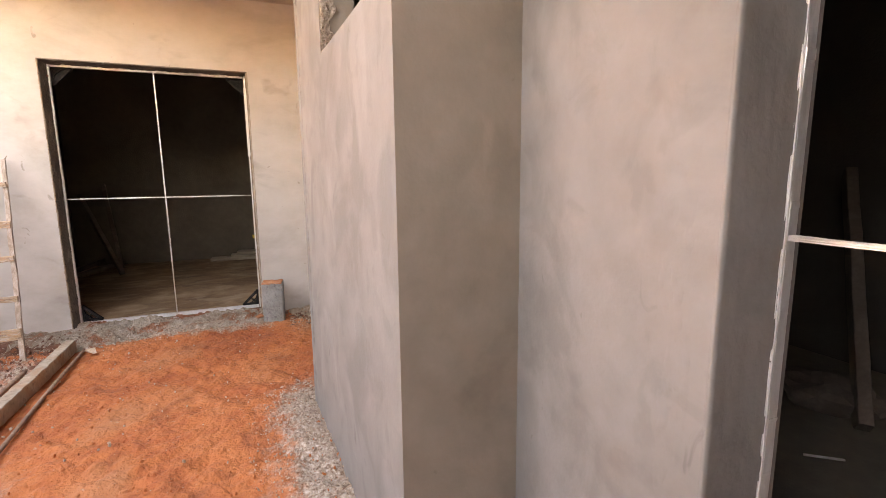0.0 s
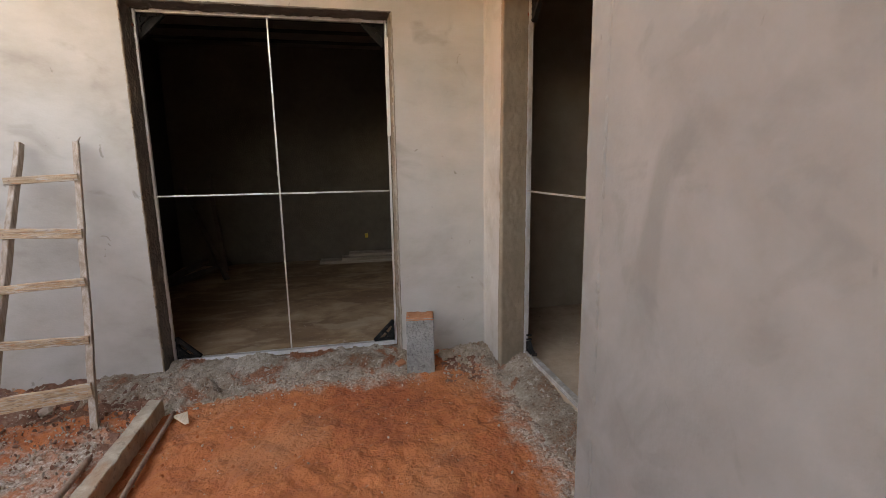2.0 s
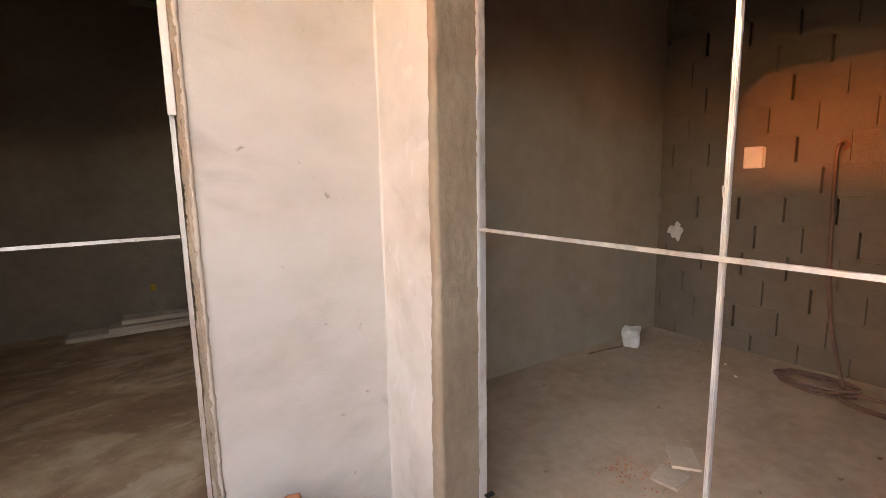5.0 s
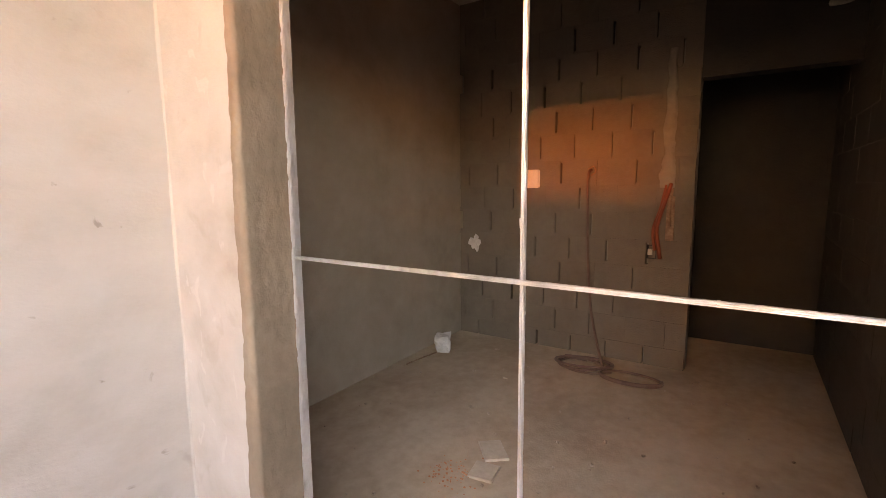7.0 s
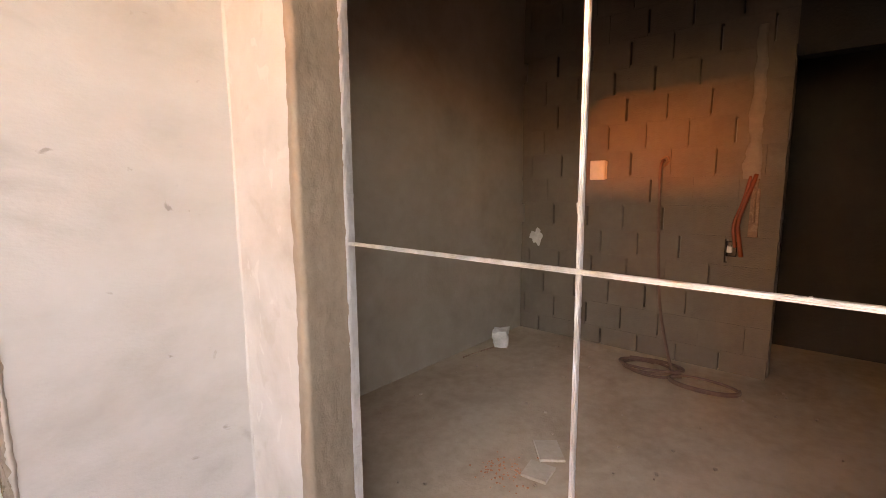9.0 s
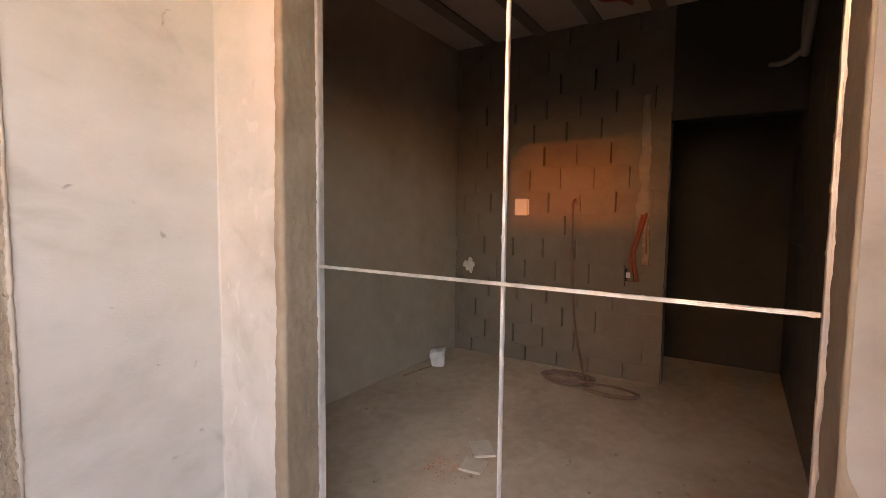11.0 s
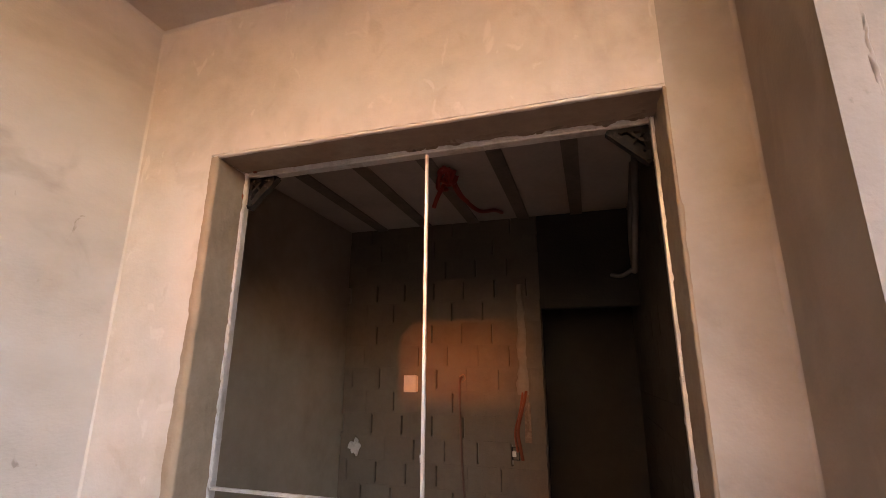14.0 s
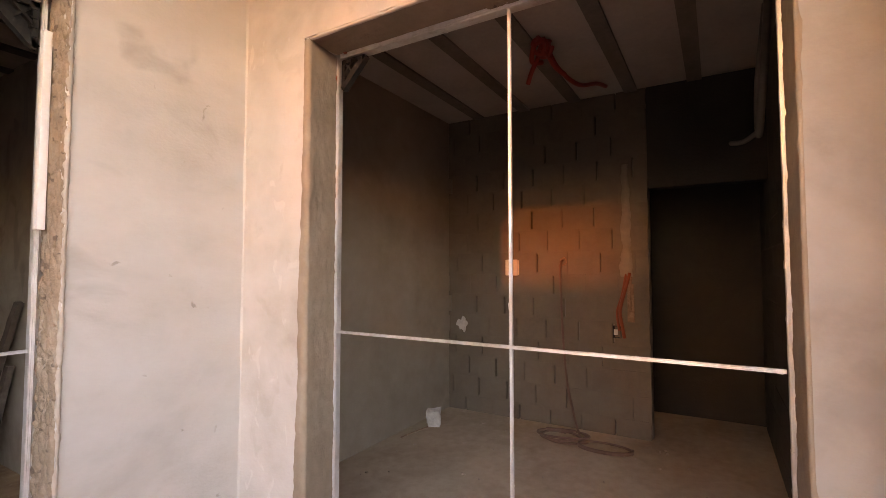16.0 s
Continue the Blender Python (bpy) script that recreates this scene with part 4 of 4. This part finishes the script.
solid("cement_sheet", wet, M_DARKBOARD, "smooth dark grey cement sheet lying on the slab", "sheet")
solid("passage_step", rough(box((-3.4, 4.86, -0.05), (-2.57, 5.06, 0.085), None, 0.012), 0.008, 9, 2), M_CONCRETE, "rough concrete step at the mouth of the side passage", "step")
spill("passage_rubble", -3.42, -2.57, 5.06, 7.2, lambda x, y: 0.6, 0.06, M_DAMP, "heap of dark rubble in the side passage", 9.0, 0.03)


solid("board_scrap", beam_between((0, 0, 0.025), (0.06, -0.10, 0.02), 0.07, 0.016, 0.002, 0.3, 0.004, 9), M_BOARD, "small splintered board scrap on the earth", "board", pose(-1.13, 4.36, 0.01))
for k, (x, y, s) in enumerate(((0.47, 4.80, 0.05), (0.58, 4.70, 0.035), (0.72, 4.62, 0.045), (0.86, 4.66, 0.05), (0.36, 2.86, 0.028), (-0.30, 4.62, 0.03), (-1.9, 4.6, 0.04), (-2.2, 4.5, 0.035), (-1.6, 4.75, 0.03))):
    rock = bmesh.new()
    bmesh.ops.create_icosphere(rock, subdivisions=2, radius=s)
    for v in rock.verts:
        v.co = Vector((v.co.x * 1.2, v.co.y, v.co.z * 0.55)) * (1 + 0.5 * noise.noise(v.co * 30 + Vector((k * 3, 0, 0))))
    solid("mortar_chunk", rock, M_SPILL if k % 3 else M_STONE, "broken lump of dried mortar on the ground", "rubble", pose(x, y, ground_z(x, y) + s * 0.35, 0, 0, k * 40), "mortar chunks")


# ---- the second room ----
def socket_box(at):
    t = thing("socket_box", "open electrical box with loose orange conduit tails", "socket box", at)
    bm = boxes([((0, -0.032, -0.05), (0.02, -0.028, 0.05)), ((0, 0.028, -0.05), (0.02, 0.032, 0.05)), ((0, -0.028, 0.046), (0.02, 0.028, 0.05)), ((0, -0.028, -0.05), (0.02, 0.028, -0.046)), ((0.015, -0.028, -0.046), (0.02, 0.028, 0.046))])
    part("box", bm, M_BLACK, t)
    part("plug", rough(box((-0.012, -0.005, -0.025), (0.014, 0.024, 0.022), None, 0.006), 0.004, 30), M_WHITE, t, "crumpled white paper plug")
    return t


socket_box(pose(X2B - 0.012, 3.947, 0.936))
con = thing("electrical_conduit", "orange corrugated conduits hanging from a plastered chase", "conduit", pose(X2B, 3.84, 0.9))
part("tube", tube([(0.0, 0.0, 0.53), (-0.03, 0.03, 0.40), (-0.035, 0.075, 0.22), (-0.03, 0.06, 0.08), (-0.03, 0.045, -0.01)], 0.014), M_ORANGE, con)
part("tube", tube([(0.0, 0.03, 0.52), (-0.02, 0.06, 0.35), (-0.03, 0.10, 0.2), (-0.02, 0.085, 0.05)], 0.011), M_ORANGE, con)
part("tube", tube([(0.004, -0.01, 0.5), (-0.01, 0.0, 0.36), (-0.012, -0.005, 0.22)], 0.010), M_RUST, con)
part("chase_hole", rough(box((-0.006, -0.03, 0.12), (0.01, 0.02, 0.44), None, 0.003), 0.012, 18, 4), M_RUST, con, "broken-out clay recess")


def ragged_patch(w0, w1, h, seed, thick=0.012, n=26, fade=0.3):
    """A trowelled strip of plaster on a wall across x, its sides uneven; local y across, z up."""
    def place(u, v):
        w = (w0 + (w1 - w0) * v) * (1 + fade * fbm(v * 6, seed, 0 if u < 0.5 else 5))
        edge = 1 - abs(2 * u - 1) ** 4
        return (-thick * edge * (0.7 + 0.3 * fbm(u * 3, v * 9, seed)), (u - 0.5) * w, v * h)
    return grid_sheet(8, n, place)


solid("plaster_chase", ragged_patch(0.095, 0.05, 0.95, 3, 0.012, 40, 0.55), M_CHASE, "pale plastered wiring chase down the block wall", "plaster patch", pose(X2B, 3.865, 1.40), "", "structure")
sw = thing("wall_box", "square white plastic junction box cover on the block wall", "junction box", pose(X2B, 4.888, 1.48))
part("cover", box((-0.022, -0.062, -0.075), (0.0, 0.062, 0.075), None, 0.008), M_WHITE, sw)
part("lip", box((-0.012, -0.072, -0.07), (0.0, -0.062, 0.068), None, 0.003), M_WHITE, sw)
lump = bmesh.new()
bmesh.ops.create_icosphere(lump, subdivisions=3, radius=0.05)
for v in lump.verts:
    v.co = Vector((v.co.x * 0.35, v.co.y * 0.95, v.co.z * 1.2)) * (1 + 0.9 * noise.noise(v.co * 34))
solid("plaster_lump", lump, M_GYPSUM, "ragged white plaster dab round a wall outlet", "plaster", pose(X2B, 5.425, 0.925))
lump = box((-0.072, -0.055, 0), (0.072, 0.055, 0.135), Matrix.Rotation(0.5, 4, "Z"), 0.012)
bmesh.ops.subdivide_edges(lump, edges=lump.edges, cuts=4, use_grid_fill=True)
solid("foam_lump", rough(rough(lump, 0.022, 11, 4), 0.008, 40, 1), M_GYPSUM, "broken white plaster block lying on the floor", "rubble", pose(3.13, 5.43, FLOOR))
solid("stick", tube([(0, 0, 0.008), (0.15, -0.02, 0.009), (0.33, -0.05, 0.008)], 0.006, 6, 3), M_RUST, "thin rusty rod on the floor by the wall", "rod", pose(2.70, 5.48, FLOOR))


def hose():
    t = thing("hose", "brown garden hose hanging from the wall and coiled on the floor", "hose", pose(X2B, 4.4, FLOOR))
    part("drop", tube([(0.05, 0.0, 1.45), (-0.03, 0.005, 1.46), (-0.06, 0.01, 1.38), (-0.07, 0.0, 1.1), (-0.09, -0.02, 0.75), (-0.12, -0.06, 0.4), (-0.18, -0.14, 0.12), (-0.26, -0.2, 0.015)], 0.011), M_HOSE, t)
    pts = []
    for k in range(64):
        a = k / 64 * 2 * math.pi * 3.2
        r = 0.19 + 0.03 * math.sin(k * 0.7)
        pts.append((-0.3 + 0.6 * r * math.cos(a) - 0.02 * math.sin(a * 0.33), -0.06 + 1.0 * r * math.sin(a), 0.012 + 0.010 * (a / (2 * math.pi)) * 0.9))
    part("coil", tube(pts, 0.010, 6, 2), M_HOSE, t)
    pts = []
    for k in range(40):
        a = k / 40 * 2 * math.pi * 1.7 + 0.8
        pts.append((-0.40 + 0.10 * math.cos(a), -0.42 + 0.20 * math.sin(a), 0.012 + 0.012 * a / (2 * math.pi)))
    part("loop", tube(pts, 0.010, 6, 2), M_HOSE, t)
    part("wall_ring", tube([(-0.02, 0.02, 1.47), (-0.025, -0.02, 1.49), (-0.02, -0.035, 1.45), (-0.02, 0.0, 1.42)], 0.006), M_RUST, t)
    return t


hose()
for k, (x, y, turn) in enumerate(((2.0, 4.39, 40), (1.82, 4.345, 8))):
    solid("tile_shard", rough(box((-0.085 + 0.02 * k, -0.06, 0), (0.085 - 0.02 * k, 0.06, 0.014), None, 0.002), 0.006, 12, k), M_TILE, "broken pale floor tile piece lying on concrete", "tile", pose(x, y, FLOOR, 0, 0, turn), "tile pieces on the floor")
chips_in_room = random.Random(8)
crumbs = bmesh.new()
for k in range(70):
    c = Vector((chips_in_room.uniform(1.2, 3.5), chips_in_room.uniform(3.1, 5.4), FLOOR + 0.003))
    s = chips_in_room.uniform(0.002, 0.008) 
    add_box(crumbs, c - Vector((s, s, 0.003)), c + Vector((s * 0.8, s, s)), Matrix.Translation(c) @ Matrix.Rotation(k, 4, "Z") @ Matrix.Translation(-c))
tagged(link_mesh("floor_crumbs", crumbs, M_STONE), "crumbs of mortar on the concrete floor", "crumbs", "", "stuff")
clay = bmesh.new()
for k in range(90):
    c = Vector((1.73 + chips_in_room.gauss(0, 0.06), 4.48 + chips_in_room.gauss(0, 0.055), FLOOR + 0.001))
    s = chips_in_room.uniform(0.0015, 0.005)
    add_box(clay, c - Vector((s, s, 0.001)), c + Vector((s * 0.8, s, s * 0.3)), Matrix.Translation(c) @ Matrix.Rotation(k * 1.3, 4, "Z") @ Matrix.Translation(-c))
tagged(link_mesh("earth_crumbs_indoors", clay, M_CLAY), "crumbs of red earth trodden onto the floor", "earth", "", "stuff")
red = thing("ceiling_conduit", "bunch of red conduits hanging from a ceiling box", "conduit", pose(2.42, 4.16, C2))
for k, pts in enumerate((((0, 0, 0.01), (0.03, 0.03, -0.08), (0.02, 0.08, -0.19), (0.05, 0.12, -0.26)), ((0, 0, 0.01), (0.06, -0.02, -0.09), (0.09, -0.06, -0.17), (0.16, -0.10, -0.20)), ((-0.02, 0.02, 0.01), (-0.04, 0.05, -0.07), (0.0, 0.07, -0.14), (0.08, 0.03, -0.12)), ((0.03, 0, 0.01), (0.15, -0.05, -0.14), (0.42, -0.12, -0.18), (0.75, -0.18, -0.07), (1.0, -0.2, -0.01)))):
    part("tube", tube(pts, 0.016), M_RED, red)
for k in range(5):
    turn = Euler((0.5 * k + 0.2, 0.9 - 0.4 * k, 1.1 * k)).to_matrix()
    ring = [turn @ Vector((0.055 * math.cos(a), 0.038 * math.sin(a), 0.012 * math.sin(2 * a + k))) + Vector((0.012 * k - 0.02, 0.02 - 0.008 * k, -0.062)) for a in (0.7 * q for q in range(9))]
    part("loop", tube(ring, 0.013, 7, 4), M_RED, red)
grey = thing("hanging_tube", "grey flexible tube looped from the ceiling corner", "tube", pose(2.6, 2.96, 2.2))
part("loop", tube([(-0.1, -0.02, 0.76), (-0.13, 0.0, 0.5), (-0.08, 0.02, 0.2), (0.02, 0.03, 0.03), (0.1, 0.03, 0.06), (0.12, 0.02, 0.35), (0.06, -0.02, 0.76)], 0.02), M_GREY_TUBE, grey)
part("tail", tube([(0.02, 0.03, 0.03), (0.12, 0.10, 0.0), (0.25, 0.16, 0.03)], 0.014), M_GREY_TUBE, grey)

# ---- the first room ----
for k, (x0, x1, y, z, tilt) in enumerate(((-0.55, 0.80, 8.35, 0.0, 0.0), (-0.25, 0.84, 8.3, 0.045, 0.02), (-0.15, 0.82, 8.36, 0.088, -0.01))):
    solid("board", beam_between((x0, y, 0.08 + z), (x1, y - 0.05 + tilt, 0.08 + z), 0.24, 0.04, 0.004, 1.0, 0.004, k), M_PLANK, "grey scaffold board stacked against the back wall", "board", None, "stacked boards")
for k, (a, b) in enumerate((((-1.62, 7.65, 0.055), (-2.22, 8.4, 1.15)), ((-1.75, 8.2, 0.055), (-1.95, 8.55, 1.3)), ((-2.3, 7.0, 0.10), (-1.75, 8.4, 0.12)), ((-2.25, 6.6, 0.16), (-2.0, 8.3, 0.18)))):
    solid("prop", beam_between(a, b, 0.05, 0.06, 0.004, 1.0, 0.004, 20 + k), M_WOOD_DARK, "weathered timber prop leaning in the unlit room", "timber prop", None, "timber props")
for k, (a, b) in enumerate((((0.645, 7.664, 0.07), (0.835, 7.41, 1.228)), ((0.715, 7.526, 0.07), (0.82, 7.489, 0.785)))):
    solid("prop", beam_between(a, b, 0.04, 0.07, 0.004, 1.0, 0.004, 30 + k), M_WOOD_DARK, "dark timber leaning on the wall", "timber prop", None, "timber props")
solid("wall_outlet", rough(box((-0.02, -0.03, -0.03), (0.02, 0.0, 0.03), None, 0.006), 0.006, 30), M_YELLOW, "small yellow electrical box in the back wall", "outlet", pose(0.112, 8.6, 0.388))
solid("wall_outlet", rough(box((-0.03, -0.03, -0.045), (0.0, 0.03, 0.045), None, 0.006), 0.008, 30), M_YELLOW, "small yellow electrical box in the side wall", "outlet", pose(0.862, 7.94, 1.127))

# ---- the third room ----
# board and sack carry the room's gloom in their colour
solid("board", beam_between((2.9, 1.25, FLOOR + 0.02), (3.8, 1.9, 1.35), 0.06, 0.14, 0.004, 1.0, 0.004, 41), M_WOOD_DARK, "dark board leaning in the unlit room", "board")
bag = bmesh.new()
bmesh.ops.create_icosphere(bag, subdivisions=3, radius=0.2)
for v in bag.verts:
    v.co = Vector((v.co.x * 1.1, v.co.y * 1.2, max(v.co.z * 0.6, -0.06) + 0.06)) * (1 + 0.3 * noise.noise(v.co * 7))
    v.co.z = max(v.co.z, 0)
solid("sack", bag, M_WOOD_DARK, "slumped dark cement sack on the floor of the unlit room", "sack", pose(3.1, 1.5, FLOOR))
solid("stick", tube([(0, 0, 0.007), (0.12, -0.1, 0.008)], 0.006, 6, 3), M_ALU, "short pale stick lying on the floor", "stick", pose(2.42, 1.24, FLOOR))


# ---- block courses, last ----
def block_mesh(name, size, seed, material):
    bm = box((-size[0] / 2, -size[1] / 2, -size[2] / 2), tuple(s / 2 for s in size), None, 0.0012)
    for v in bm.verts:
        v.co += noise.noise_vector(v.co * 21 + Vector((seed, 0, 0))) * 0.0012
    bmesh.ops.recalc_face_normals(bm, faces=bm.faces)
    me = bpy.data.meshes.new(name)
    bm.to_mesh(me)
    bm.free()
    me.materials.append(material)
    return me


def courses(parent, axis, face, sign, a0, a1, z0, z1, long, shift, seed, open_joint, thick=0.05, material=M_BLOCK):
    """Courses of blocks in front of a wall's core, each block a piece; the bed joints are filled, most end joints open.
    sign: the way from the face into the wall."""
    rnd = random.Random(seed)
    kinds, beds = {}, bmesh.new()
    rows = int(round((z1 - z0) / 0.2))
    for r in range(rows):
        z = z0 + 0.2 * r
        a = a0 - (shift[r % len(shift)] * long)
        while a < a1 - 0.03:
            s, e = max(a, a0), min(a + long, a1)
            if e - s > 0.04:
                w = round(e - s, 2)
                gap = rnd.choice((0.006, 0.008, 0.010)) if rnd.random() < open_joint else 0.0012
                key = (w, gap)
                if key not in kinds:
                    size = (thick, w - gap, 0.1992) if axis == "x" else (w - gap, thick, 0.1992)
                    kinds[key] = block_mesh("block", size, len(kinds), material)
                ob = new("block", kinds[key])
                d = face + sign * (thick / 2 + rnd.uniform(0, 0.0012))
                ob.location = (d, (s + e) / 2, z + 0.1) if axis == "x" else ((s + e) / 2, d, z + 0.1)
                ob.rotation_euler = (0, 0, rnd.uniform(-0.002, 0.002))
                ob.parent = parent
            a += long + rnd.uniform(-0.012, 0.012)
        lo, hi = sorted((face + sign * 0.004, face + sign * thick))
        add_box(beds, (lo, a0, z - 0.02), (hi, a1, z + 0.02)) if axis == "x" else add_box(beds, (a0, lo, z - 0.02), (a1, hi, z + 0.02))
    part("bed_joints", beds, M_BED, parent)


back = setting("wall_room_two_back", boxes([((X2B + 0.05, 3.69, -0.1), (X2B + 0.14, Y2L, H))]), M_MORTAR, "unplastered block wall with open end joints")
courses(back, "x", X2B, 1, 3.69, Y2L, 0.02, 2.98, 0.283, (0.0, 0.5, 0.15, 0.62), 3, 0.62)
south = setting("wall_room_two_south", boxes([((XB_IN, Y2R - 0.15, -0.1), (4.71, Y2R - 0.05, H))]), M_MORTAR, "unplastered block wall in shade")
courses(south, "y", Y2R, -1, XB_IN, 4.56, 0.02, 2.98, 0.39, (0.0, 0.5), 5, 0.6, 0.05, M_BLOCK_SHADED)
plot = setting("wall_plot_courses", boxes([((-3.42, 4.9, -0.1), (-3.41, 9.0, 2.1))]), M_MORTAR, "dark block wall along the side passage")
courses(plot, "x", -3.36, -1, 4.9, 8.2, 0.0, 2.4, 0.39, (0.0, 0.5), 7, 0.5)
# clay bricks behind the pier's window, darkened; the black sheet paints the unlit interior
win = setting("window_1", boxes([((0.80, W[0] - 0.1, W[2] - 0.1), (0.84, W[1] + 0.1, W[3] + 0.1))]), M_BLACK, "unfinished window opening showing hollow clay bricks")
for k in range(4):
    for j in range(3):
        part("brick", rough(boxes([((0.60, W[0] + 0.02 + 0.17 * j, W[2] + 0.02 + 0.17 * k), (0.70, W[0] + 0.17 + 0.17 * j, W[2] + 0.155 + 0.17 * k))], 0.012), 0.02, 12, k * 3 + j), M_RUST, win)

# rubbed corner strip on the pier's far arris, and the broken mortar round its window
strip = grid_sheet(6, 220, lambda u, v: (PX - 0.0035 * (1 - (1 - u) ** 8) + 0.001 * fbm(v * 40, u * 3), PY1 + 0.0015 - (1 - u) * 0.004 - (1 - u) * (0.066 + 0.012 * fbm(v * 9, 4, 0, 5)), -0.05 + v * (H + 0.04)))
slant(setting("trim_pier_arris", strip, M_PLASTER_GREY))
for side, y, out in (("north", W[1], 1), ("south", W[0], -1)):
    jag = grid_sheet(10, 60, lambda u, v: (PX + 0.002 + u * (0.055 + 0.03 * fbm(v * 9, side == "north", 0, 4)), y - out * (0.004 + 0.012 * abs(fbm(u * 4, v * 14, 3))), W[2] + v * (W[3] - W[2])))
    slant(setting("trim_window_" + side, jag, M_SPILL))
# a raised line of stray mortar beside that strip, and a pale cement smear by the third doorway
ridge = grid_sheet(6, 420, lambda u, v: (PX + 0.0015 - max(0.0, 0.012 * (1 - abs(2 * u - 1) ** 2) * (0.35 + 1.0 * fbm(v * 26, 3, 0, 4) + 0.4 * fbm(v * 120, u * 3, 5, 2))), PY1 - 0.070 + 0.010 * fbm(v * 7, 9, 0, 4) + (u - 0.5) * (0.014 + 0.008 * fbm(v * 30, 2)), 0.15 + v * 2.5))
slant(setting("trim_pier_ridge", ridge, M_PLASTER_GREY))
smear = grid_sheet(14, 160, lambda u, v: (XD + 0.0015 - max(0.0, 0.006 * (1 - abs(2 * u - 1) ** 3) * (0.25 + 0.9 * fbm(u * 2.2, v * 7, 6, 4) + 0.5 * fbm(u * 9, v * 38, 8, 3)) * (1 - abs(2 * v - 1) ** 4)), 0.665 + 0.012 * fbm(v * 4, 1) + (u - 0.5) * (0.085 + 0.03 * fbm(v * 5, 6, 0, 3)), 0.55 + v * 1.15))
setting("trim_cement_smear", smear, M_PLASTER_GREY)
